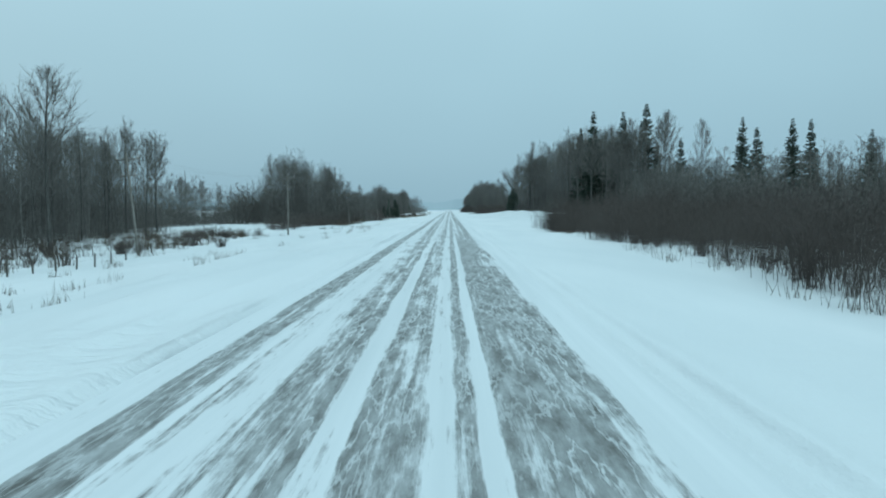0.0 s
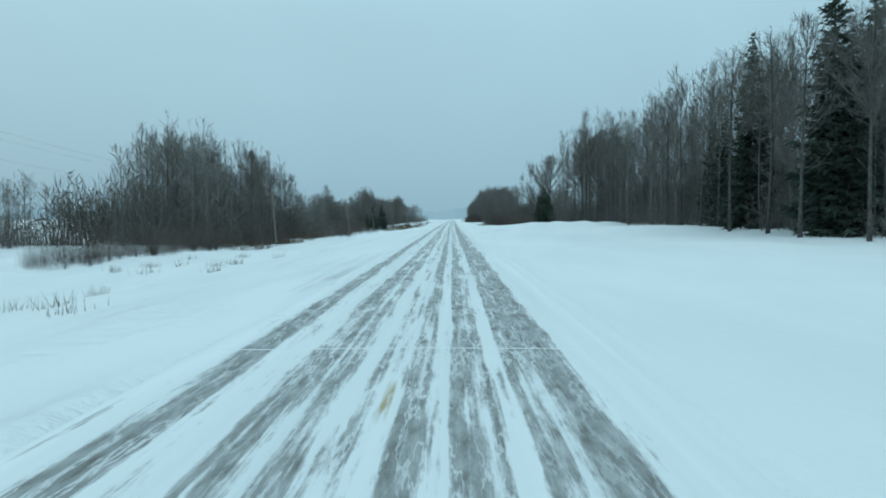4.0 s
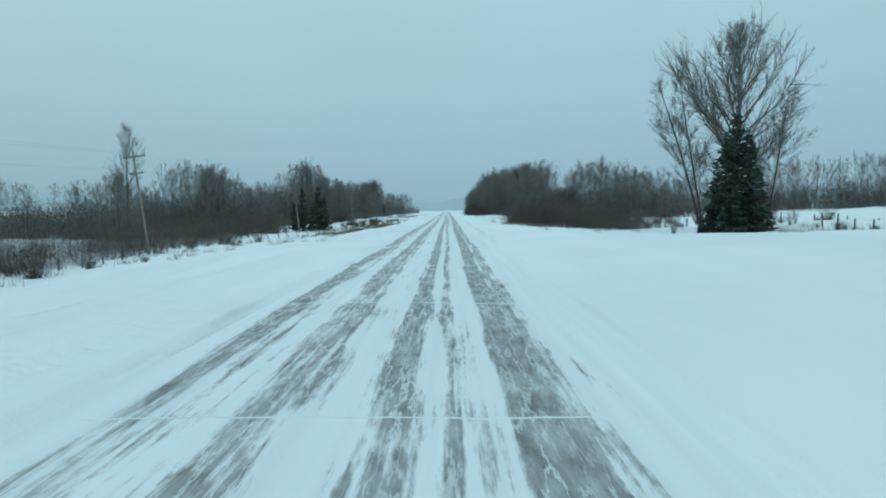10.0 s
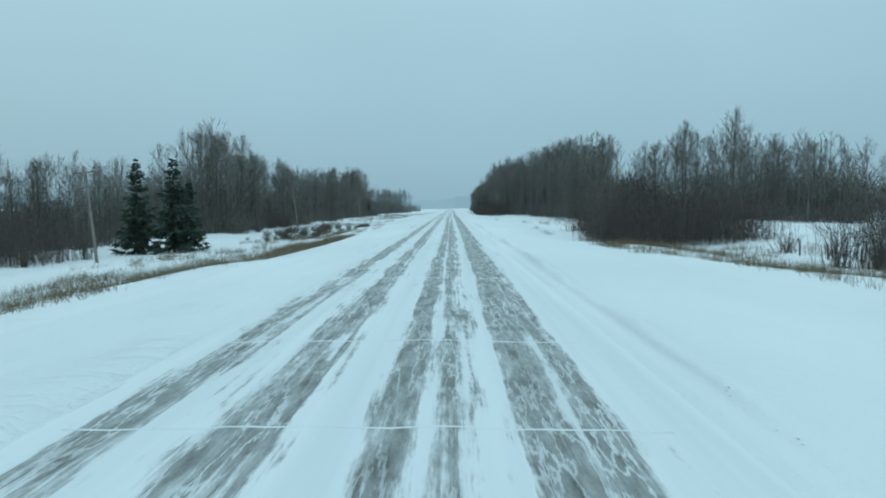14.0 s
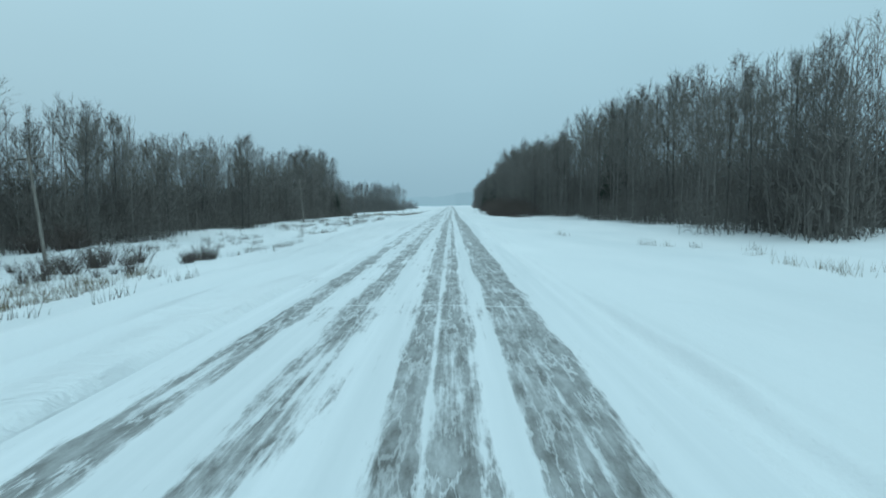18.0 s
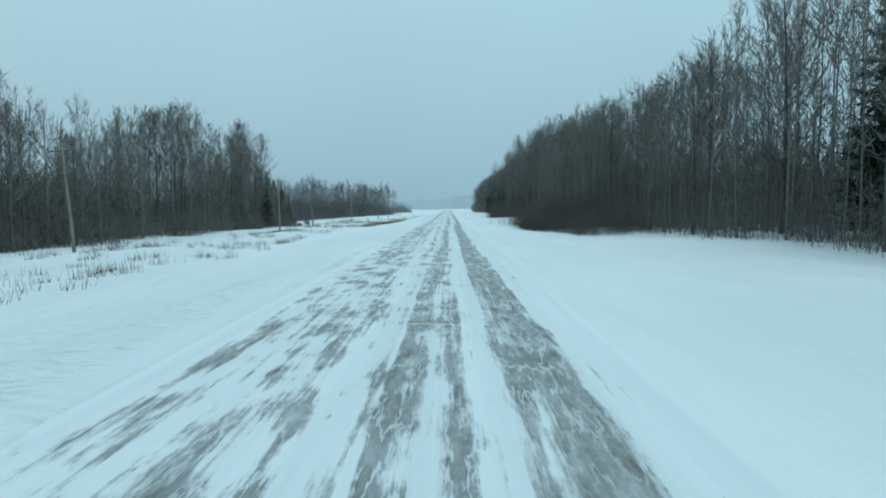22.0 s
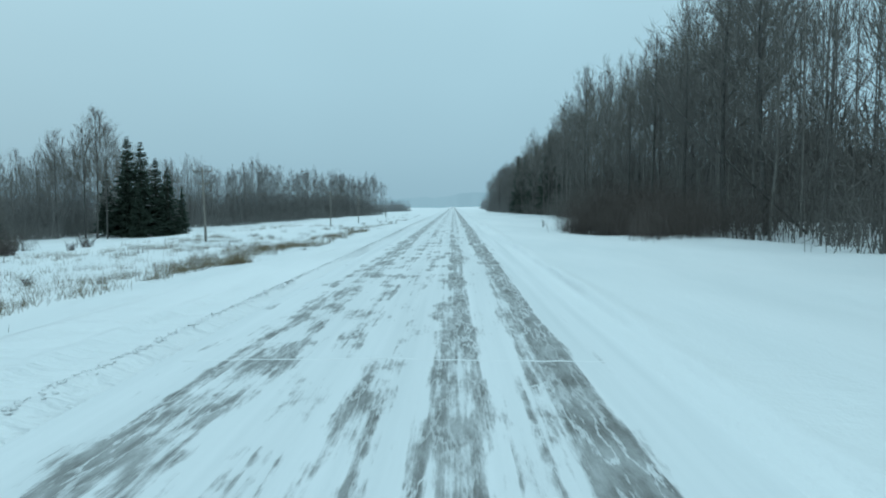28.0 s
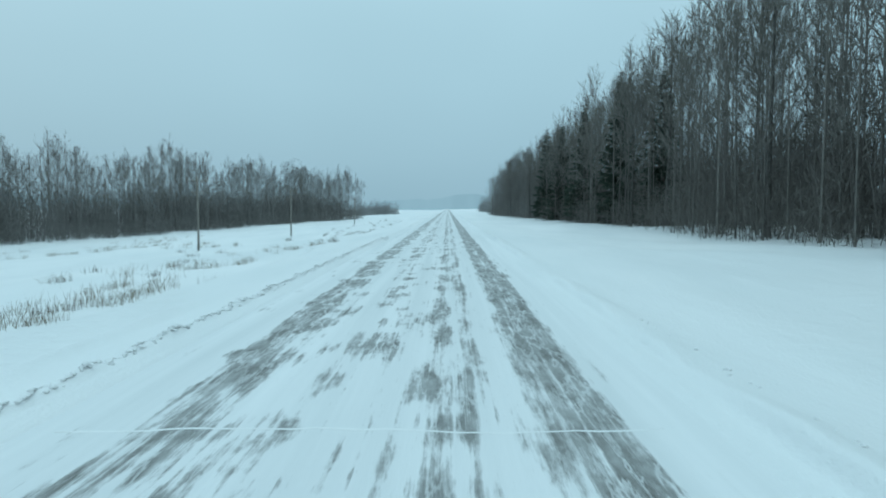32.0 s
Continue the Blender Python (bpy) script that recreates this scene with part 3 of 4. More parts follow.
def shrub_arrays(rng, H, stems, twigs, r=0.016, spread=0.42):
    """Many bent stems from one stool, each with side twigs."""
    s = Soup()
    for i in range(stems):
        az = rng.uniform(0, 6.28)
        out = np.array((math.cos(az), math.sin(az), 0))
        h = H * rng.uniform(0.5, 0.95)
        p0 = np.array((*rng.normal(0, 0.25, 2), -0.15))
        p1 = p0 + out * h * spread * rng.uniform(0.2, 0.6) + (0, 0, h * 0.55)
        p2 = p1 + out * h * spread * rng.uniform(0.1, 0.8) + (0, 0, h * 0.45)
        tube(s, [p0, p1], [r * 1.5, r], 3, False)
        spikes(s, [p1], [p2], r)
        q = rng.uniform(0.15, 0.95, twigs)
        at = np.where((q < 0.55)[:, None], p0 + (p1 - p0) * (q / 0.55)[:, None], p1 + (p2 - p1) * ((q - 0.55) / 0.45)[:, None])
        d = unit(out * 0.4 + (0, 0, 0.9) + rng.normal(0, 0.5, (twigs, 3)))
        slivers(s, at, at + d * (h * rng.uniform(0.1, 0.32, twigs))[:, None], r * 1.5, rng)
    return s.arrays()


def spruce_parts(rng, H, width=0.17):
    """Trunk and needled boughs: drooping limbs hung with flat sprays."""
    trunk, crown = Soup(), Soup()
    tube(trunk, [(0, 0, -0.3), (0, 0, H * 0.5), (0, 0, H * 0.97)], [0.011 * H + 0.03, 0.007 * H, 0.015], 6)
    n = int(H * 15)
    hs = np.sort(1 - rng.random(n) ** 0.95 * 0.96)
    for i, h in enumerate(hs):
        az = i * 2.39996 + rng.normal(0, 0.5)
        L = H * width * (1 - h) ** 0.8 * rng.uniform(0.55, 1.25) + 0.15
        out = np.array((math.cos(az), math.sin(az), 0))
        droop = rng.uniform(-0.35, 0.05) + 0.35 * h
        p0 = np.array((0, 0, H * h * 0.98))
        p1 = p0 + out * L * 0.6 + (0, 0, droop * L * 0.8)
        p2 = p1 + out * L * 0.4 + (0, 0, (droop + 0.35) * L * 0.4)
        k = max(6, int(6 + L * 6))
        q = rng.uniform(0.05, 1.0, k)
        at = np.where((q < 0.6)[:, None], p0 + (p1 - p0) * (q / 0.6)[:, None], p1 + (p2 - p1) * ((q - 0.6) / 0.4)[:, None])
        side = np.array((-out[1], out[0], 0))
        d = unit(out * 0.7 + side * rng.choice([-1, 1], k)[:, None] * rng.uniform(0.1, 0.9, k)[:, None] + np.stack([np.zeros(k), np.zeros(k), rng.uniform(-0.7, 0.2, k)], 1))
        slivers(crown, at, at + d * (L * 0.32 + 0.25) * rng.uniform(0.6, 1.2, k)[:, None], 0.15 + 0.075 * L, rng)
        spikes(crown, [p0, p1], [p1, p2], 0.05 + 0.02 * L)
    return trunk, crown


def place_at(x, y, rng, s=1.0, sink=0.05, squash=1.0):
    m = Matrix.Translation((x, y, ground_at(x, y) - sink)) @ Matrix.Rotation(rng.uniform(0, 6.28), 4, "Z")
    return m @ Matrix.Diagonal((s * squash, s * squash, s, 1))


def again(root, m):
    """A copy at the pose m, whatever scale the first one has."""
    return copy_thing(root, m @ Matrix.Diagonal((*(1 / s for s in root.scale), 1)))


# ---- woods: how the edges run ----
# y from, y to, edge x at both ends, depth, height, undergrowth height, spacing
TRACTS = []
TRACTS += [(-20, 70, -56, -50, 22, 20.2, 7.0, 2.9), (70, 100, -47, -51, 26, 20.5, 9.0, 2.4), (100, 134, -52, -55, 24, 22.5, 9.0, 2.0), (115, 205, -68, -62, 20, 13.8, 7.0, 2.2), (200, 228, -36.5, -36.5, 8, 18.0, 8.5, 2.7), (228, 258, -36.5, -36.5, 8, 21.5, 8.5, 2.4), (204, 252, -46, -45, 16, 24.6, 9.0, 2.7)]
TRACTS += [(248, 267, -31.5, -31, 24, 12.5, 7.0, 2.6), (258, 340, -58, -62, 20, 11.4, 6.0, 2.5), (335, 368, -50, -48, 20, 11.0, 5.5, 2.4), (366, 402, -48, -46, 20, 16.5, 7.0, 2.3), (396, 442, -47, -46, 18, 13.6, 6.0, 2.8)]
TRACTS += [(440, 472, -42, -40, 17, 22.5, 9.0, 2.4), (472, 486, -40, -39, 34, 20.5, 8.5, 2.4), (484, 528, -37, -36, 20, 18.8, 8.0, 2.3), (528, 560, -36, -35.5, 20, 17.8, 8.0, 2.4), (558, 584, -36, -36, 20, 17.2, 7.0, 2.5)]
TRACTS += [(582, 599, -36, -36, 20, 21.5, 7.0, 2.6), (607, 632, -37, -36, 14, 21.5, 6.5, 2.7), (630, 655, -36, -37, 12, 12.0, 5.0, 2.9), (652, 706, -50, -52, 20, 18.5, 6.5, 2.8)]
TRACTS += [(742, 800, -92, -92, 20, 22.5, 7.0, 3.0), (800, 872, -104, -86, 24, 29.5, 9.0, 2.8), (872, 960, -86, -62, 24, 29, 9.0, 2.8), (960, 1046, -62, -43, 22, 28, 9.0, 3.0)]
TRACTS += [(1090, 1330, -75, -42, 14, 14.2, 4.0, 6.0), (-10, 112, 29, 30, 18, 8.5, 5.5, 3.0), (110, 142, 34, 32, 14, 10, 5.0, 3.0), (142, 172, 30, 31, 20, 19.1, 7.0, 2.8)]
TRACTS += [(170, 212, 32, 29, 20, 24.0, 7.0, 2.6), (210, 249, 29, 24.5, 22, 22.8, 7.5, 1.9), (200, 330, 150, 160, 18, 18.5, 6.5, 3.2), (330, 430, 150, 122, 18, 18.5, 6.5, 3.0)]
TRACTS += [(396, 476, 120, 62, 20, 15.2, 6.5, 2.6), (424, 450, 52, 48, 16, 15.2, 6.5, 2.6), (446, 484, 55, 39, 16, 19.5, 7.0, 2.2), (458, 474, 27.5, 27, 6, 18.5, 8.0, 1.9), (474, 486, 27, 26.5, 16, 20, 8.0, 2.4)]
TRACTS += [(486, 520, 26.5, 25.5, 22, 20.5, 8.5, 2.4), (520, 566, 25.5, 22.5, 22, 23, 8.5, 2.4), (566, 640, 21, 20.5, 22, 20.5, 8.5, 2.5), (640, 705, 21.5, 25, 22, 27.0, 9.0, 3.1)]
TRACTS += [(700, 745, 30, 27, 22, 31.0, 9.5, 2.6), (745, 782, 25, 24, 22, 32.0, 10.0, 2.5), (782, 825, 24, 23, 22, 28.0, 9.5, 2.6), (825, 870, 23, 22.5, 22, 25.5, 9.5, 2.7), (870, 1040, 22.5, 21.5, 16, 24.5, 9.0, 3.2), (1060, 1330, 34, 27, 12, 15.3, 4.0, 6.0)]

rng = np.random.default_rng(7)
WOOD_KIT = [woods_tree(rng) for _ in range(9)]
UNDER_KIT = [thicket(rng, 6.0, 12, 140, 0.055, 1.8) for _ in range(6)]
DEEP_KIT = [thicket(rng, 10.0, 10, 120, 0.2, 3.2, 0.6) for _ in range(5)]
BACK_KIT = [thicket(rng, 10.0, 9, 170, 0.105, 2.7, 0.5) for _ in range(6)]


def scatter(kit, spots, rng):
    """Copies of the kit's pieces joined into one pair of arrays. spots: x, y, height scale, width scale."""
    vs, fs, n = [], [], 0
    z = ground(spots[:, 0], spots[:, 1])
    pick = rng.integers(0, len(kit), len(spots))
    turn = rng.uniform(0, 6.28, len(spots))
    for (x, y, sh, sw), zz, k, a in zip(spots, z, pick, turn):
        v, f = kit[k]
        c, s = math.cos(a) * sw, math.sin(a) * sw
        vs.append(np.stack([v[:, 0] * c - v[:, 1] * s + x, v[:, 0] * s + v[:, 1] * c + y, v[:, 2] * sh + zz], 1))
        fs.append(f + n)
        n += len(v)
    return np.concatenate(vs), np.concatenate(fs)


stands, front = [], []
for i, (y0, y1, xa, xb, depth, H, under, gap) in enumerate(TRACTS):
    sgn = 1 if xa > 0 else -1
    gap *= 1.06
    for r in range(max(2, min(4, int(depth / gap)))):
        for k in range(int((y1 - y0) / gap)):
            y = y0 + (k + rng.uniform(0, 1)) * gap
            edge = xa + (xb - xa) * (y - y0) / (y1 - y0) + 1.2 * math.sin(y * 0.13 + i) + 0.8 * math.sin(y * 0.41)
            x = edge + sgn * (r * max(gap, depth / 6) + rng.uniform(0, gap))
            swell = (0.82 if sgn < 0 else 0.88) * (1 + 0.11 * math.sin(y * 0.11 + x * 0.08 + i * 2) + 0.09 * math.sin(y * 0.29 + x * 0.2))
            h = H * swell * rng.uniform(0.86, 1.06) * (0.86 if r == 0 else 1.0)
            near = r <= 1 and y1 < 1045 and abs(xa) < 60
            stands.append((i, x, y, h, r, near))
            if near:
                front.append(len(stands) - 1)
rng.shuffle(front)
front = sorted(front[:260])
single = set(front)
for i, (y0, y1, xa, xb, depth, H, under, gap) in enumerate(TRACTS):
    sgn = 1 if xa > 0 else -1
    spots, low, back = [], [], []
    for k, (t, x, y, h, r, near) in enumerate(stands):
        if t != i:
            continue
        if k not in single:
            spots.append((x, y, h / 16, (h / 16) ** 0.5 * rng.uniform(0.8, 1.15)))
        for _ in range(0 if r > 2 else 3 if sgn < 0 and (330 < y0 < 660 or 199 < y0 < 240) else 2 if r == 0 else 1):
            u = under * rng.uniform(0.45, 1.15) / 6 * (0.8 if r == 0 else 1.0)
            low.append((x + rng.normal(0, 0.8), y + rng.normal(0, 1), u, rng.uniform(0.8, 1.3)))
    v, f = scatter(WOOD_KIT, np.array(spots), rng)
    # far tracts take the bark lightened for haze
    tagged(new("woodland", to_mesh("woodland", v, f, HAZE_FAR_TWIGS if y0 > 1050 else HAZE_WOODS if y0 >= 742 and sgn < 0 or y0 >= 850 else WOODS)), "dense leafless poplar woods behind the forest edge", "woodland", kind="stuff")
    v, f = scatter(UNDER_KIT, np.array(low), rng)
    for k in range(int((y1 - y0) / 2.6) * (4 if sgn < 0 and 400 < y0 < 650 else 2 if 630 < y0 < 690 else 3)):
        y = rng.uniform(y0, y1)
        deep_in = rng.uniform(0.2, 1.2)
        x = xa + (xb - xa) * (y - y0) / (y1 - y0) + sgn * depth * deep_in
        swell = (0.82 if sgn < 0 else 0.88) * (1 + 0.11 * math.sin(y * 0.11 + x * 0.08 + i * 2))
        back.append((x, y, H * swell * (rng.uniform(0.4, 0.7) if sgn > 0 and 630 < y0 < 860 else rng.uniform(0.5, 0.88)) / 10, rng.uniform(0.8, 1.2)))
    inner = []
    if y1 < 1050 and (abs(xa) < 69 or y0 > 740 or xa > 110) and depth > 15:
        for k in range(int((y1 - y0) / 1.5)):
            y = rng.uniform(y0 + 2, y1 - 2)
            inner.append((xa + (xb - xa) * (y - y0) / (y1 - y0) + sgn * depth * rng.uniform(0.65, 1.5), y, H * (0.82 if sgn < 0 else 0.88) * rng.uniform(0.5, 0.74) / 10, rng.uniform(0.8, 1.15)))
    for kit, spots in ((BACK_KIT, back), (DEEP_KIT, inner)):
        if spots:
            vb, fb = scatter(kit, np.array(spots), rng)
            v, f = np.concatenate([v, vb]), np.concatenate([f, fb + len(v)])
    # same haze-lightened barks for the far undergrowth
    tagged(new("undergrowth", to_mesh("undergrowth", v, f, HAZE_FAR_TWIGS if y0 > 1050 else HAZE_WOODS if y0 >= 742 and sgn < 0 or y0 >= 850 else TWIGS)), "tangled bare undergrowth along the forest edge", "undergrowth", kind="stuff")

# ---- single poplars along the edges ----
ASPENS = []
for i in range(7):
    H = 17.0
    tr, cr = grown_tree(rng, H, H * (0.15 + 0.013 * i), 0.14 + 0.03 * i, 50, 7, 7, 0.85, 0.025)
    root = new("aspen_tree")
    child("trunk", tr.mesh("aspen_trunk", ASPEN_BARK, True), root, "pale grey trunk")
    child("crown", cr.mesh("aspen_crown", TWIGS if i % 2 else GREY_TWIGS), root)
    tagged(root, "tall leafless aspen with grey trunk at the woods' edge", "tree", "aspens along the highway")
    ASPENS.append((root, H))
for k, j in enumerate(front):
    _, x, y, h, r, _ = stands[j]
    root, H = ASPENS[k % 7]
    if k < 7:
        root.matrix_basis = place_at(x, y, rng, h / H)
    else:
        again(root, place_at(x, y, rng, h / H, squash=rng.uniform(0.85, 1.2)))

# tall or lone trees that stand out: x, y, height, breadth
LONE = []
LONE += [(28.5, 142, 16.5, 1.1), (32, 146, 17.5, 1.1), (35, 148.5, 17, 1.0), (26.8, 148, 17, 1.1), (38, 150, 18, 1.1), (42, 155, 19, 1.1), (28, 156, 18, 1.1), (33.5, 141, 14, 1.0), (27.5, 163, 18, 1.1)]
LONE += [(-43.2, 78, 19.8, 1.2), (-54, 130, 18.5, .9), (-49, 76, 18, 1.0), (27, 247, 16, 1.4), (30, 243, 18, 1.4), (28.5, 237, 19, 1.3), (33, 246, 19, 1.4), (26.6, 231, 19, 1.3), (-41.9, 321, 16, .75), (-44.5, 324, 11, .8)]
LONE += [(-85, 781, 31, .95), (-90, 785, 28, .9), (-80.5, 777, 26, .8), (-94, 780, 26, .8), (38, 150, 20, .7), (46, 152, 22, .8), (49, 160, 23, .8), (36, 158, 20, .6), (53, 150, 20, .7)]
LONE += [(44, 428, 18, .8), (39, 436, 17, .7), (24, 604, 20, .8), (27, 610, 21, .9), (26, 622, 21, 1.0)]
LONE += [(-41, 626, 21, .8), (-43, 632, 22.5, .9), (-40, 638, 20, .8), (-45, 640, 21, .9), (-37.5, 585, 18, 1.0), (-39, 592, 19, 1.0)]
lone_kit = []
for i in range(2):
    tr, cr = grown_tree(rng, 18.0, 3.4, 0.42 - 0.14 * i, 54, 8, 8, 0.75, 0.021)
    root = new("poplar_tree")
    child("trunk", tr.mesh("lone_trunk", ASPEN_BARK, True), root, "pale grey trunk")
    child("crown", cr.mesh("lone_crown", TWIGS), root)
    lone_kit.append(tagged(root, "lone leafless poplar standing taller than the woods", "tree", "tall poplars over the woods"))
for k, (x, y, h, b) in enumerate(LONE):
    m = place_at(x, y, rng, h / 18, squash=b)
    if k < 2:
        lone_kit[k].matrix_basis = m
    else:
        again(lone_kit[k % 2], m)

# the broad poplar by the field, with its side stems: offset, height, breadth, lean in degrees
POPLARS = [(-0.4, 0.0, 21.0, 2.2, 0, "big spreading leafless poplar beside the field"), (-4.2, -1.5, 16.5, .7, -17, "slanting leafless poplar stem beside the big one"),
           (-3.0, 1.5, 17, .6, -9, "slanting leafless poplar stem beside the big one"), (3.8, 2.0, 15.5, .8, 8, "leafless poplar behind a dense spruce")]
for dx, dy, h, b, lean, lb in POPLARS:
    tr, cr = grown_tree(rng, h, 3.6 * b, 0.2, *((64, 22, 11, 0.8, 0.022, 1.6) if lean == 0 else (44, 9, 8, 0.7, 0.018, 0.9)))
    root = new("poplar_tree")
    child("trunk", tr.mesh("poplar_trunk", ASPEN_BARK, True), root)
    child("crown", cr.mesh("poplar_crown", TWIGS), root)
    x, y = 29.8 + dx, 302 + dy
    root.matrix_basis = Matrix.Translation((x, y, ground_at(x, y) - 0.1)) @ Matrix.Rotation(radians(lean), 4, "Y") @ Matrix.Rotation(rng.uniform(0, 6.28), 4, "Z")
    tagged(root, lb, "tree", "poplars beside the field")

# ---- spruces: x, y, height ----
SPRUCES = []
SPRUCES += [(30.3, 150.2, 22.3), (38.7, 158.7, 22.8), (45.3, 163.6, 25.6), (36.5, 156, 15), (52.7, 162, 17.5), (71.2, 172.7, 23.4), (74.8, 172.9, 21), (84.5, 175, 22.8), (89.5, 176, 22.6), (104, 175, 19.5), (47, 161, 16), (30.5, 148, 15.5), (34, 181, 14), (30.7, 166, 20.5), (36, 190, 15)]
SPRUCES += [(25.6, 295.0, 9.4), (26.8, 296, 11.4), (27.8, 295.6, 9.8), (28.6, 296.6, 8.6), (29.4, 297.4, 6.4), (25.2, 296.5, 6.2)]
SPRUCES += [(-35.1, 397, 10.9), (-31.4, 398, 10.8), (-30.2, 399.5, 8.4), (-38.5, 404, 7.0), (-34.0, 404, 6.0)]
SPRUCES += [(-84, 795, 26.5), (-81, 796, 25), (-78.5, 799, 21), (-75, 798, 18.5), (-88, 792, 17), (-87, 800, 22), (-72.5, 801, 13), (-80, 792, 14)]
SPRUCES += [(31, 540, 21.5), (26, 640, 17), (30, 800, 22), (27, 812, 24), (26, 835, 22), (24.5, 852, 20.5), (23.5, 868, 21)]
SPRUCES += [(-40, 640, 9), (-38, 634, 8), (-47, 612, 9), (-55, 668, 13), (-56, 700, 13)]
KIT = []
for H in (9.0, 9.0, 22.0, 22.0):
    tr, cr = spruce_parts(rng, H, 0.19 if H < 12 else 0.135)
    root = new("spruce_tree")
    child("trunk", tr.mesh("spruce_trunk", SPRUCE_BARK, True), root)
    child("crown", cr.mesh("spruce_crown", NEEDLES), root, "dark green needled boughs")
    tagged(root, "dark green spruce with drooping boughs", "tree", "spruces")
    KIT.append((root, H))
used = [False] * 4
for k, (x, y, h) in enumerate(SPRUCES):
    i = (0 if h < 12.5 else 2) + k % 2
    root, H = KIT[i]
    m = place_at(x, y, rng, h / H, squash=rng.uniform(0.9, 1.15) * (1.2 if x < -70 and y < 810 else 1.0))
    if used[i]:
        again(root, m)
    else:
        root.matrix_basis, used[i] = m, True

# ---- willow brush and other shrubs ----
BRUSH = [shrub_arrays(rng, 5.5, 34, 18, 0.011, 0.40) for _ in range(6)]
thing_kit = []
for v, f in BRUSH:
    root = new("willow_shrub", to_mesh("willow_shrub", v, f, RED_TWIGS))
    tagged(root, "leafless reddish-brown willow brush rooted in snow", "shrub", "willow brush")
    thing_kit.append(root)
placed = [0]


def shrub(x, y, s, squash=1.0, label=""):
    k = placed[0] % len(thing_kit)
    m = place_at(x, y, rng, s, squash=squash)
    if placed[0] < len(thing_kit):
        thing_kit[k].matrix_basis = m
        ob = thing_kit[k]
    else:
        ob = copy_thing(thing_kit[k], m)
    placed[0] += 1
    return tagged(ob, label) if label else ob


BUSH = []
for _ in range(4):
    root = new("low_bush", to_mesh("low_bush", *shrub_arrays(rng, 2.4, 38, 16, 0.013, 0.55), RED_TWIGS))
    BUSH.append(tagged(root, "low leafless reddish bush standing in snow beside the highway", "bush", "low bushes in the snow"))
bushes = [0]


def bush(x, y, h, squash=1.2):
    k, m = bushes[0] % 4, place_at(x, y, rng, h / 2.4, squash=squash)
    bushes[0] += 1
    if bushes[0] <= 4:
        BUSH[k].matrix_basis = m
        return BUSH[k]
    return copy_thing(BUSH[k], m)


deep = []


def brush_strip(y0, y1, xa, xb, width, h, gap):
    """A belt of brush: its roadside row as single shrubs, the rest joined."""
    for k in range(int((y1 - y0) / gap)):
        y = y0 + (k + rng.uniform(0.1, 0.9)) * gap
        sgn = 1 if xa > 0 else -1
        edge = xa + (xb - xa) * (y - y0) / (y1 - y0) + rng.normal(0, 0.4)
        clump = 0.85 + 0.3 * math.sin(y * 0.23) + 0.2 * math.sin(y * 0.61 + 1)
        shrub(edge + sgn * (0.8 + 1.2 * max(0, 1 - clump)), y, clump * h / 5.5 * rng.uniform(0.6, 0.95), 1.15)
        for r in range(0, max(1, int(width / gap))):
            s = (0.4 + 0.6 * clump) * h / 5.5 * rng.uniform(0.75, 1.25)
            deep.append((edge + sgn * (1.6 + r * gap) + rng.normal(0, 0.3), y + rng.normal(0, 0.5), s, s * 1.1))


brush_strip(22, 103, 13.6, 12.7, 15, 4.8, 2.0)
brush_strip(159, 186, -36, -34.5, 9, 3.9, 2.4)
brush_strip(186, 206, -34.5, -33, 9, 4.8, 2.4)
brush_strip(206, 256, -31.8, -32.6, 6, 4.6, 2.3)
brush_strip(262, 345, -30.5, -32.5, 11, 4.6, 2.6)
brush_strip(345, 392, -40, -37, 10, 5.6, 2.3)
brush_strip(386, 416, 14.5, 17.0, 16, 6.4, 1.9)
brush_strip(344, 362, 24.5, 22.0, 9, 6.0, 1.8)
brush_strip(328, 335, 25, 24, 5, 3.2, 1.8)
brush_strip(90, 104, 12.6, 12.7, 10, 5.0, 1.7)
brush_strip(562, 580, 13.0, 9.6, 9, 4.2, 1.6)
brush_strip(580, 603, 9.4, 9.8, 11, 5.0, 1.8)
brush_strip(622, 645, 18.5, 19.5, 5, 4.2, 2.3)
brush_strip(671, 701, 14.5, 11.6, 8, 5.8, 1.6)
DEEP_BRUSH = [thicket(rng, 5.5, 30, 170, 0.024, 1.5, 0.5) for _ in range(5)]
deep += [(x + rng.normal(0, 0.9), y + rng.normal(0, 0.9), h * rng.uniform(0.7, 1.0), w) for x, y, h, w in deep]
v, f = scatter(DEEP_BRUSH, np.array(deep), rng)
tagged(new("willow_brush", to_mesh("willow_brush", v, f, RED_TWIGS)), "dense reddish-brown willow brush in belts", "brush", kind="stuff")
# low bushes on the left verge and round the marsh: y from, y to, x from, x to, how many, height
for y0, y1, x0, x1, n, h in [(36, 128, -44, -32, 52, 1.9), (268, 330, -31, -26, 18, 1.6), (425, 456, -33, -21, 44, 2.0), (443, 457, -25, -16, 14, 1.5), (455, 480, -40, -33, 8, 3.0), (655, 700, -46, -41, 10, 3.5),
                             (318, 384, 18, 34, 16, 2.0), (355, 386, 34, 50, 10, 4.0), (300, 330, 30, 44, 8, 1.6), (640, 660, -36, -24, 6, 1.2)]:
    for k in range(n):
        bush(rng.uniform(x0, x1), rng.uniform(y0, y1), h * rng.uniform(0.6, 1.25))
for k in range(46):
    y = 238 + 1.22 * k
    bush(29.3 + 0.083 * (y - 240) + rng.normal(0, 0.45), y, rng.uniform(0.6, 1.5) * (1.3 if k % 7 == 0 else 0.9), 1.0)
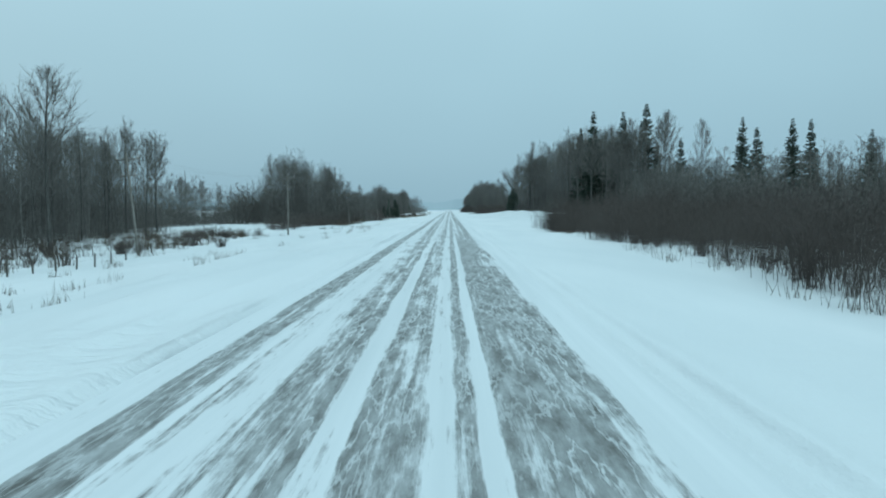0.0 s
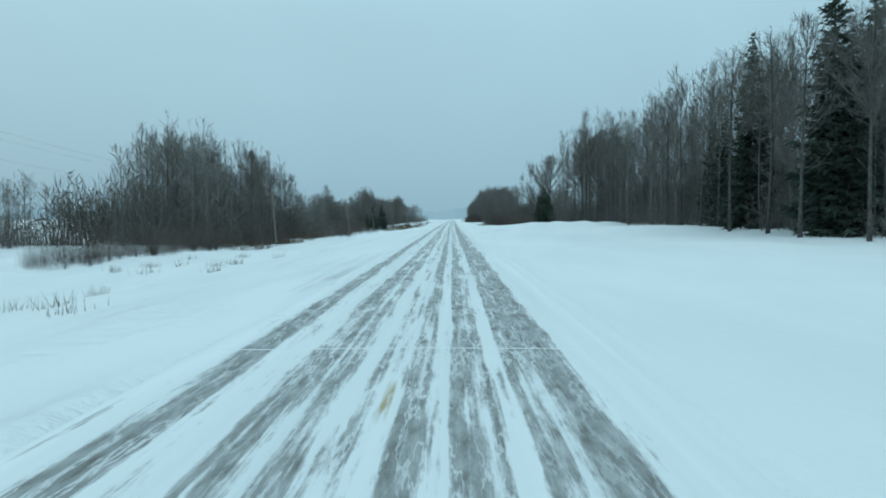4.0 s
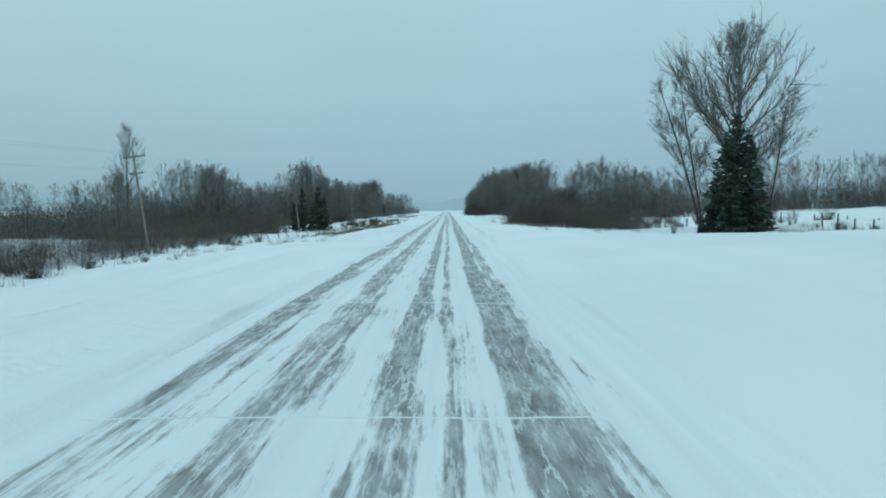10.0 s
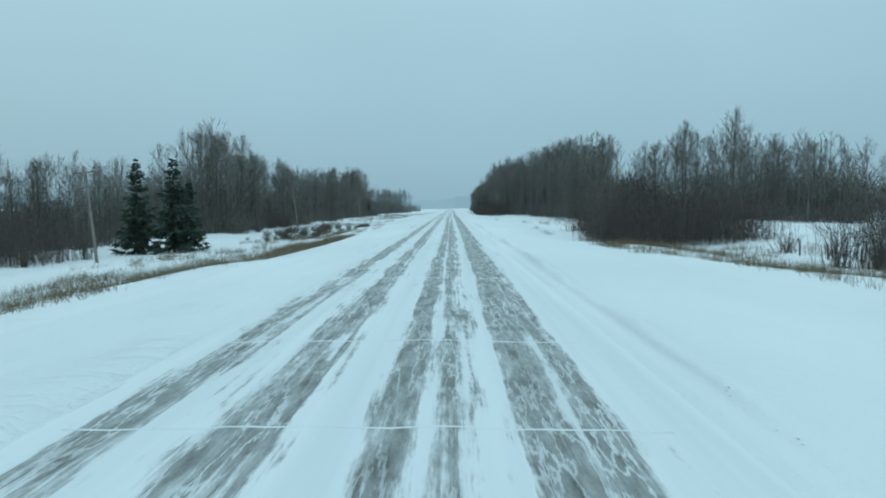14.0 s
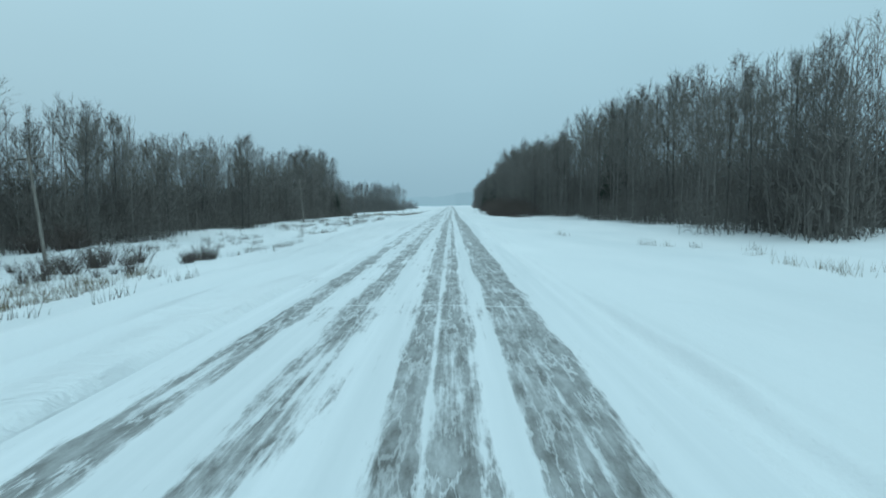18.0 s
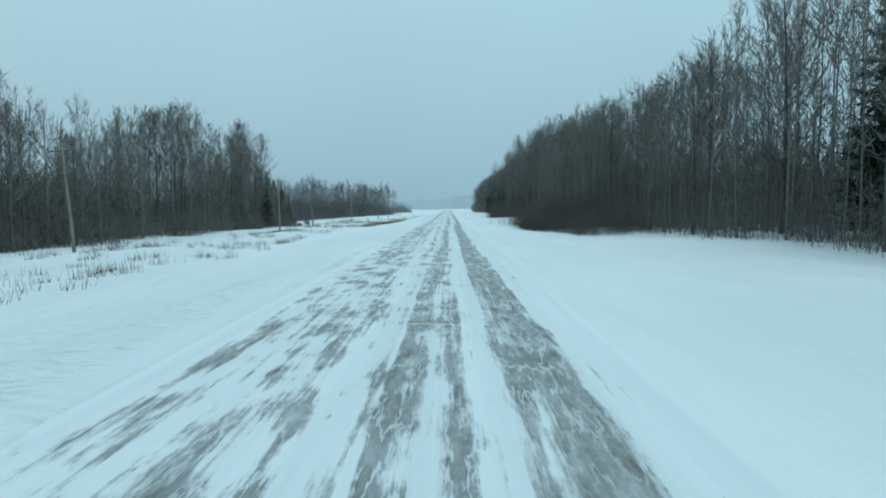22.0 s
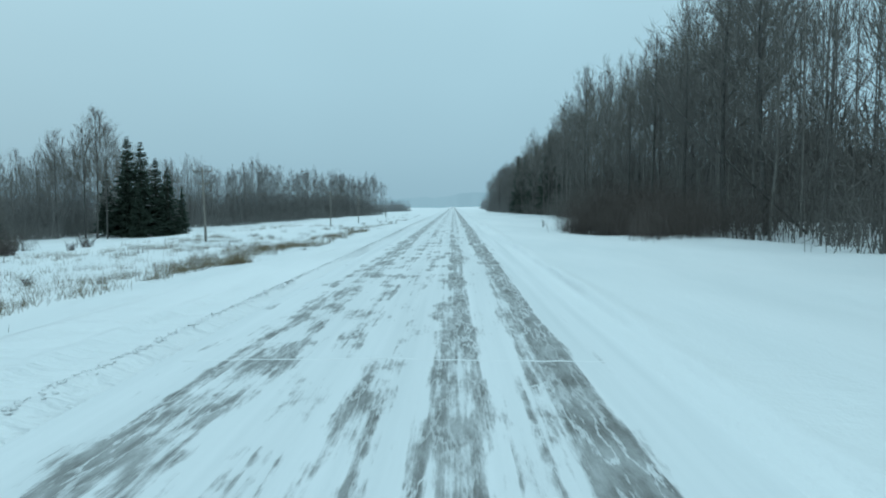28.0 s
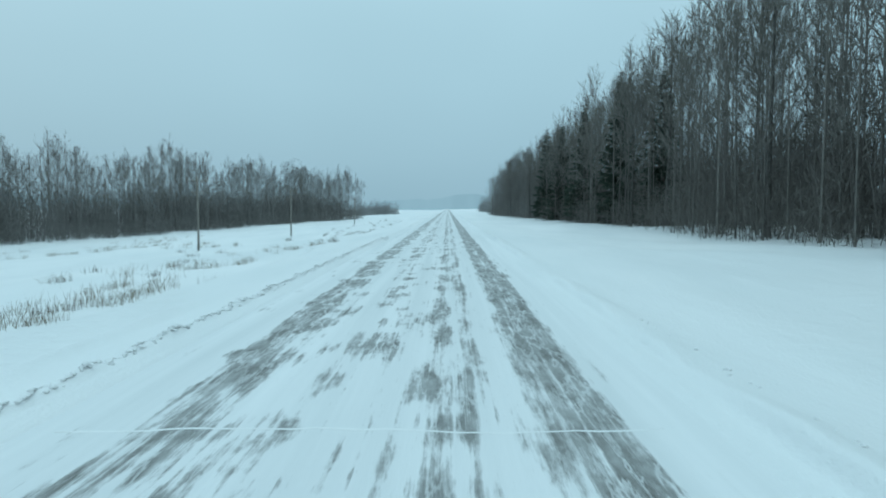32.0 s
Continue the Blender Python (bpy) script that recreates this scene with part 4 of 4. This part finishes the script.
for x, y, h in ((29.2, 258.4, 3.4), (29.6, 255.0, 4.2), (29.3, 268, 3.0), (30.3, 270.5, 2.6), (30.0, 265, 2.4), (28.8, 250, 4.4), (32.5, 289, 2.2)):
    bush(x, y, h, 0.7)
for x, y, h in ((24.2, 297, 5.5), (25.4, 300, 6.5), (30.2, 297.5, 7.0), (31.6, 299, 6.2), (33.0, 298, 4.6), (28.4, 294.6, 5.0), (26.6, 294.2, 4.4), (34.5, 300, 3.6), (22.8, 301, 4.0)):
    shrub(x, y, h / 5.5, 0.9)
tagged(bush(12.8, 717, 1.35, 0.32), "small lone sapling in open snow")

# ---- reeds, weeds and stubble ----
def stalks(name, mat, label, patches, lo, hi, r, lean=0.25):
    s = Soup()
    for y0, y1, x0, x1, n in patches:
        c = max(1, n // 22)
        cx, cy = rng.uniform(x0, x1, c), rng.uniform(y0, y1, c)
        i = rng.integers(0, c, n)
        x, y = cx[i] + rng.normal(0, 0.32, n), cy[i] + rng.normal(0, 0.6, n)
        z = ground(x, y) - 0.03
        h = rng.uniform(lo, hi, n)
        tip = np.stack([x + rng.normal(0, lean, n) * h, y + rng.normal(0, lean, n) * h, z + h], 1)
        spikes(s, np.stack([x, y, z], 1), tip, r)
    return tagged(new(name, s.mesh(name, mat)), label, "dry grass", kind="stuff")


stalks("dry_reeds", REED, "tan dry reeds standing through the snow", [
    (375, 440, -30, -18, 2300), (345, 385, -27, -17, 1500), (360, 386, 15, 20, 1300), (368, 380, 21, 30, 900), (425, 470, 14, 22, 150),
    (645, 705, -22, -15.5, 4200), (655, 715, -38, -23, 3400), (790, 812, -62, -30, 900), (665, 668, -15.4, -14.6, 700), (700, 745, -20, -15, 1900), (745, 800, -24, -16, 700), (812, 860, -75, -50, 600), (735, 745, -17, -14.5, 200)], 0.2, 0.75, 0.011, 0.32)
stalks("tall_dry_grass", REED, "thick bank of tall tan grass on the ditch slope", [(372, 414, -15.8, -12.9, 6500), (345, 372, -19, -14.5, 2200), (418, 446, -24, -17, 3000), (352, 372, -24, -17, 1400), (372, 384, 15, 21, 700), (364, 376, 11.5, 15, 900), (352, 362, 15, 19, 900), (346, 353, 15.5, 20, 600), (660, 700, -21, -16.5, 1500)], 0.2, 0.75, 0.011, 0.36)
stalks("tall_weeds", WEED, "rank dark weeds and saplings standing before the woods", [(70, 126, -54, -31, 3400), (44, 72, -46, -30, 900), (196, 262, -33, -30, 900)], 0.6, 1.6, 0.02, 0.12)
bush(-25, 79, 2.3)
stalks("dead_weeds", WEED, "dark dead weed stalks poking through snow", [
    (238, 296, 28.6, 33.6, 1300), (20, 130, -32, -13, 700), (20, 120, -44, -28, 1500), (140, 195, -30, -16, 300), (195, 262, -32, -29, 900), (262, 345, -30, -24, 900), (300, 390, -24, -13, 500),
    (380, 470, -26, -12, 800), (470, 560, -32, -14, 3000), (560, 600, -30, -15, 700), (600, 650, -30, -13, 700), (650, 740, -30, -13, 900), (740, 860, -28, -12, 900), (300, 385, 12, 30, 700), (400, 470, 10, 24, 260), (20, 92, 11.8, 12.9, 200), (860, 1000, -30, -12, 400)], 0.2, 0.75, 0.014)

# ---- utility poles: y, x, lean in degrees, arms ----
def insulator(soup, x, z):
    tube(soup, [(x, 0, z), (x, 0, z + 0.1), (x, 0, z + 0.16)], [0.045, 0.06, 0.025], 6)


def utility_pole(H, arms):
    root = new("utility_pole")
    s = Soup()
    zz = np.linspace(0, 1, 6)
    tube(s, np.stack([0.02 * np.sin(zz * 5), 0 * zz, zz * (H + 0.5) - 0.5], 1), 0.15 - 0.055 * zz, 8)
    child("shaft", s.mesh("pole_shaft", POLE_WOOD, True), root)
    for z, w in arms:
        s = Soup()
        box(s, 0, 0.12, z, w, 0.1, 0.12)
        arm = child("crossarm", s.mesh("crossarm", POLE_WOOD), root)
        for e in (-1, 1):
            s = Soup()
            insulator(s, e * (w / 2 - 0.12), z + 0.06)
            if z > H - 1:
                box(s, e * (w / 2 - 0.05), 0.12, z + 0.3, 0.06, 0.06, 0.5)
            ob = child("insulator", s.mesh("insulator", PORCELAIN), arm, "pale glazed insulator")
            s = Soup()
            tube(s, [(e * w * 0.32, 0.18, z - 0.05), (0.0, 0.13, z - 0.55)], [0.02, 0.02], 4)
            child("brace", s.mesh("brace", METAL), root)
    return tagged(root, "weathered wooden utility pole with two crossarms", "utility pole", "utility poles")


POLES = [(72.6, -31.2, -5.3, 10.2), (131, -30.0, 0.5, 11.3), (214, -30.75, -4.4, 9.65), (303, -31.2, -7.5, 11.0), (384, -33.0, -6.0, 9.0), (459, -31.0, -7.0, 8.8), (546, -30.0, -5.0, 8.7), (600, -26.8, -1.5, 8.4),
         (641, -29.6, -5.5, 8.3), (700, -29.4, -1.5, 8.8), (787, -30.2, 0.0, 9.0), (836, -30.2, 0.5, 9.2), (932, -31.0, 0.0, 9.2)]
base_pole = utility_pole(9.5, [(8.9, 2.3), (7.4, 1.5)])
for k, (y, x, lean, H) in enumerate(POLES):
    m = Matrix.Translation((x, y, ground_at(x, y))) @ Matrix.Rotation(radians(lean), 4, "Y") @ Matrix.Rotation(radians(4 * math.sin(k)), 4, "Z") @ Matrix.Diagonal((1, 1, H / 9.5, 1))
    if k == 0:
        base_pole.matrix_basis = m
    else:
        again(base_pole, m)

# ---- fences ----
def fence(x0, y0, x1, y1, step, wires, label, lean=0.05, all_lean=0.0):
    root = new("wire_fence")
    n = max(2, int(math.hypot(x1 - x0, y1 - y0) / step))
    tops = []
    for k in range(n + 1):
        x, y = x0 + (x1 - x0) * k / n, y0 + (y1 - y0) * k / n
        z = ground_at(x, y)
        h = 1.15 * rng.uniform(0.85, 1.1)
        s = Soup()
        tilt = rng.normal(0, lean, 2) + (all_lean, 0)
        tube(s, [(x, y, z - 0.2), (x + tilt[0] * h, y + tilt[1] * h, z + h)], [0.07, 0.06], 6)
        child("post", s.mesh("post", POST_WOOD), root)
        tops.append((x + tilt[0] * h, y + tilt[1] * h, z + h))
    for w in wires:
        s = Soup()
        tube(s, [(a, b, c - w) for a, b, c in tops], [0.006] * len(tops), 3, False)
        child("wire", s.mesh("fence_wire", METAL), root)
    return tagged(root, label, "fence")


fence(-29.5, 44, -31, 92, 3.0, (0.1, 0.45), "old wire fence on leaning wooden posts in snow")
fence(29, 240, 33.4, 293, 2.7, (0.12, 0.4), "old wire fence on short posts buried in drifted snow")
fence(31, 300, 26, 372, 3.4, (0.1, 0.45), "old wire fence on wooden posts along the field")
fence(36, 306, 110, 322, 4.2, (0.1, 0.5), "old wire fence on wooden posts across the field")
fence(-31, 268, -31.5, 330, 3.6, (0.1, 0.45), "old wire fence on wooden posts before the bushes")

fence(-33.5, 347.5, -24, 350, 1.5, (0.15,), "collapsing wire fence on leaning dark posts", 0.16, -0.45)


def rail_gate(x, y):
    root = new("rail_gate")
    z = ground_at(x, y)
    for dx in (0, 4.2):
        s = Soup()
        tube(s, [(dx, 0, -0.3), (dx, 0, 1.5)], [0.09, 0.08], 8)
        child("gate_post", s.mesh("gate_post", POST_WOOD), root)
    for k in range(4):
        s = Soup()
        tube(s, [(0.1, 0, 0.35 + 0.28 * k), (4.1, 0, 0.35 + 0.28 * k)], [0.028, 0.028], 6)
        child("rail", s.mesh("gate_rail", METAL), root)
    root.matrix_basis = pose(x, y, z, 0, 0, 8)
    return tagged(root, "tubular metal farm gate between wooden posts", "gate")


rail_gate(32.5, 217)

def fallen_log(x, y, length, turn, rise, mat=POLE_WOOD):
    root = new("fallen_log")
    s = Soup()
    t = np.linspace(0, 1, 6)
    tube(s, np.stack([t * length, 0.06 * np.sin(t * 7), 0.12 + t * rise - 0.1 * rise * t * (1 - t)], 1), 0.12 - 0.07 * t, 7)
    child("bole", s.mesh("log_bole", mat, True), root)
    s = Soup()
    k = rng.uniform(0.3, 0.95, 9)
    at = np.stack([k * length, 0 * k, 0.12 + k * rise], 1)
    spikes(s, at, at + unit(rng.normal(0, 1, (9, 3)) + (0.6, 0, 0.6)) * rng.uniform(0.4, 1.0, 9)[:, None], 0.02)
    child("broken_branch", s.mesh("log_branch", TWIGS), root)
    root.matrix_basis = pose(x, y, ground_at(x, y), 0, 0, turn)
    return tagged(root, "pale fallen trunk lying slanted in snow", "log")


fallen_log(-43, 390, 4.2, 155, 1.7)
fallen_log(-40, 365, 3.2, 20, 0.9)
fallen_log(20.5, 395, 3.0, 200, 0.8)
fallen_log(-27.0, 596, 4.2, 8, 0.35, POST_WOOD)
fallen_log(29.0, 676, 13, 182, 12, ASPEN_BARK)
fallen_log(24.0, 692, 6, 200, 5, ASPEN_BARK)

# ---- clods thrown up by the plough beside the carriageway ----
def clods(rows, label):
    s = Soup()
    tri = np.array([(0, 1, 4), (1, 2, 4), (2, 3, 4), (3, 0, 4), (0, 3, 5), (3, 2, 5), (2, 1, 5), (1, 0, 5)])
    for x0, spread, y0, y1, n, size in rows:
        y = np.sort(rng.uniform(y0, y1, n))
        x = x0 + 0.05 * np.sin(y * 0.05) + rng.normal(0, spread, n)
        z = ground(x, y)
        for a, b, c in zip(x, y, z):
            k = size * rng.uniform(0.4, 1.3)
            v = np.array([(1, 0, 0), (0, 1.3, 0), (-1, 0, 0), (0, -1.3, 0), (0.2, 0.1, 0.8), (0, 0, -0.5)]) * k * rng.uniform(0.7, 1.3, (6, 3))
            t = rng.uniform(0, 6.28)
            v[:, :2] = v[:, :2] @ np.array([(math.cos(t), -math.sin(t)), (math.sin(t), math.cos(t))])
            s.add(v + (a, b, c + 0.2 * k), tri)
    return tagged(new("snow_clods", s.mesh("snow_clods", SNOW)), label, "snow clods", kind="stuff")


clods([(-5.22, 0.05, 622, 670, 900, 0.035), (-5.22, 0.06, 670, 760, 1600, 0.052), (-5.36, 0.05, 622, 760, 1100, 0.04), (3.6, 0.03, 282, 330, 260, 0.02), (4.3, 0.06, 655, 720, 200, 0.035), (8.8, 0.45, 214, 220, 60, 0.06)], "rows of small snow clods left by the plough along the shoulders")

# ---- ruts where farm tracks meet the highway, and shade strips along a snow crack ----
def rut(x0, y0, x1, y1, w, high, mat, label):
    n = int(math.hypot(x1 - x0, y1 - y0) / 0.22) + 4
    t = np.linspace(0, 1, n)
    x = x0 + (x1 - x0) * t + np.cumsum(rng.normal(0, 0.02, n))
    y = y0 + (y1 - y0) * t + np.cumsum(rng.normal(0, 0.03, n))
    half = w * rng.uniform(0.3, 1.0, n) * np.sin(np.pi * t) ** 0.4
    z = ground(x, y)
    v = np.concatenate([np.stack([x, y - half, z - 0.02], 1), np.stack([x, y + half * 0.2, z + high * rng.uniform(0.4, 1, n)], 1), np.stack([x, y + half, z - 0.02], 1)])
    f = []
    for i in range(n - 1):
        for b in (0, n):
            f += [(b + i, b + i + 1, b + n + i + 1), (b + i, b + n + i + 1, b + n + i)]
    s = Soup()
    s.add(v, f)
    return child("rut_ridge_and_crack_shade", s.mesh("rut_ridge_and_crack_shade", mat), ground_sheet, label)


# dark post-wood strips stand in for the shade of a cracked drift edge
for x0, y0, x1, y1 in ((4.9, 212.0, 5.6, 212.3), (5.2, 209.6, 6.4, 210.1), (6.4, 221.7, 7.2, 222.1), (7.15, 222.1, 7.5, 222.6), (7.45, 222.6, 8.1, 222.75), (8.0, 222.8, 8.5, 223.3), (8.45, 223.3, 9.5, 223.2)):
    rut(x0, y0, x1, y1, 0.028, 0.012, POST_WOOD, "dark strip for the shade in a cracked snowdrift edge")
for k in range(9):
    rut(-5.4 - 0.3 * (k % 3), 307.6 + 0.62 * k, -11 - 0.3 * k, 305.2 + 0.72 * k, 0.11, 0.07, SNOW, "ridge of snow beside a wheel rut")
for k in range(4):
    rut(-6.8, 594 + 1.2 * k, -15, 600 + 0.6 * k, 0.07, 0.04, SNOW, "ridge of snow beside a wheel rut")

# ---- overhead wires between the poles ----
for off, z_share in ((-1.03, 0.955), (1.03, 0.955), (0.63, 0.8)):
    s = Soup()
    for (ya, xa, la, ha), (yb, xb, lb, hb) in zip(POLES[:-1], POLES[1:]):
        za, zb = ground_at(xa, ya) + ha * z_share, ground_at(xb, yb) + hb * z_share
        t = np.linspace(0, 1, 9)
        xs = xa + math.sin(radians(la)) * ha * z_share + off + (xb + math.sin(radians(lb)) * hb * z_share - xa - math.sin(radians(la)) * ha * z_share) * t
        tube(s, np.stack([xs, ya + (yb - ya) * t, za + (zb - za) * t - 3.2 * t * (1 - t)], 1), [0.005] * 9, 3, False)
    tagged(new("overhead_wire", s.mesh("overhead_wire", POST_WOOD)), "thin sagging overhead wire between utility poles", "wire", "overhead wires")

# ---- snow-filled cracks across the carriageway ----
def crack(y, x0, x1, w):
    s = Soup()
    n = max(3, int((x1 - x0) / 0.25))
    x = np.linspace(x0, x1, n)
    c = y + np.cumsum(rng.normal(0, 0.03, n)) + 0.02 * (x - x0)
    half = w * rng.uniform(0.4, 1.0, n)
    half[0] = half[-1] = 0.004
    z = 0.03 - 0.012 * np.abs(x + 1.16)
    v = np.concatenate([np.stack([x, c - half, z + 0.001], 1), np.stack([x, c, z + 0.012], 1), np.stack([x, c + half, z + 0.001], 1)])
    f = []
    for i in range(n - 1):
        for b in (0, n):
            f += [(b + i, b + i + 1, b + n + i + 1), (b + i, b + n + i + 1, b + n + i)]
    s.add(v, f)
    return child("snow_filled_crack", s.mesh("crack", SNOW), road)


CRACKS = [58.3, 62, 108, 152, 168, 178, 195, 223.5, 240, 250, 262, 275, 291, 308, 328.5, 333.5, 345, 382, 395.4, 402, 424, 438.7, 462, 480, 494, 506, 522, 548, 612, 630.4, 648, 671, 694, 712]
for k, y in enumerate(CRACKS):
    full = rng.random() < 0.6
    crack(y, -4.4 if full else rng.choice([-4.2, -1.0]), 2.5 if full else rng.choice([0.9, 2.3]), 0.035)

# ---- the far country: a glowing treeline, snow haze in its colour, two kilometres off ----
def far_treeline():
    m, n, l, p = material("painted_haze_glow")
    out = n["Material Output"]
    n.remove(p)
    # the backdrop glows in haze blue; the haze is only this emission colour
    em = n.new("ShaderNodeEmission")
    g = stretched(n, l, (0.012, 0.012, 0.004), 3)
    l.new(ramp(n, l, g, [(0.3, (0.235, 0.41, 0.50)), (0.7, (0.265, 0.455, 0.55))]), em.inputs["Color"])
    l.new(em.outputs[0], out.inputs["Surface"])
    k = 720
    a = np.linspace(0, 2 * np.pi, k, endpoint=False)
    h = 30 + 9 * np.sin(a * 9) + 6 * np.sin(a * 23 + 1) + 4 * np.sin(a * 71) + rng.normal(0, 2.0, k)
    x, y = 2300 * np.sin(a), 350 + 2300 * np.cos(a)
    v = np.concatenate([np.stack([x, y, np.full(k, -12.0)], 1), np.stack([x, y, h], 1)])
    i = np.arange(k)
    j = (i + 1) % k
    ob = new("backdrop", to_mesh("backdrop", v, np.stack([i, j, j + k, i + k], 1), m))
    return tagged(ob, "pale distant treeline with snow haze painted into its glow", "treeline", kind="structure")


far_treeline()
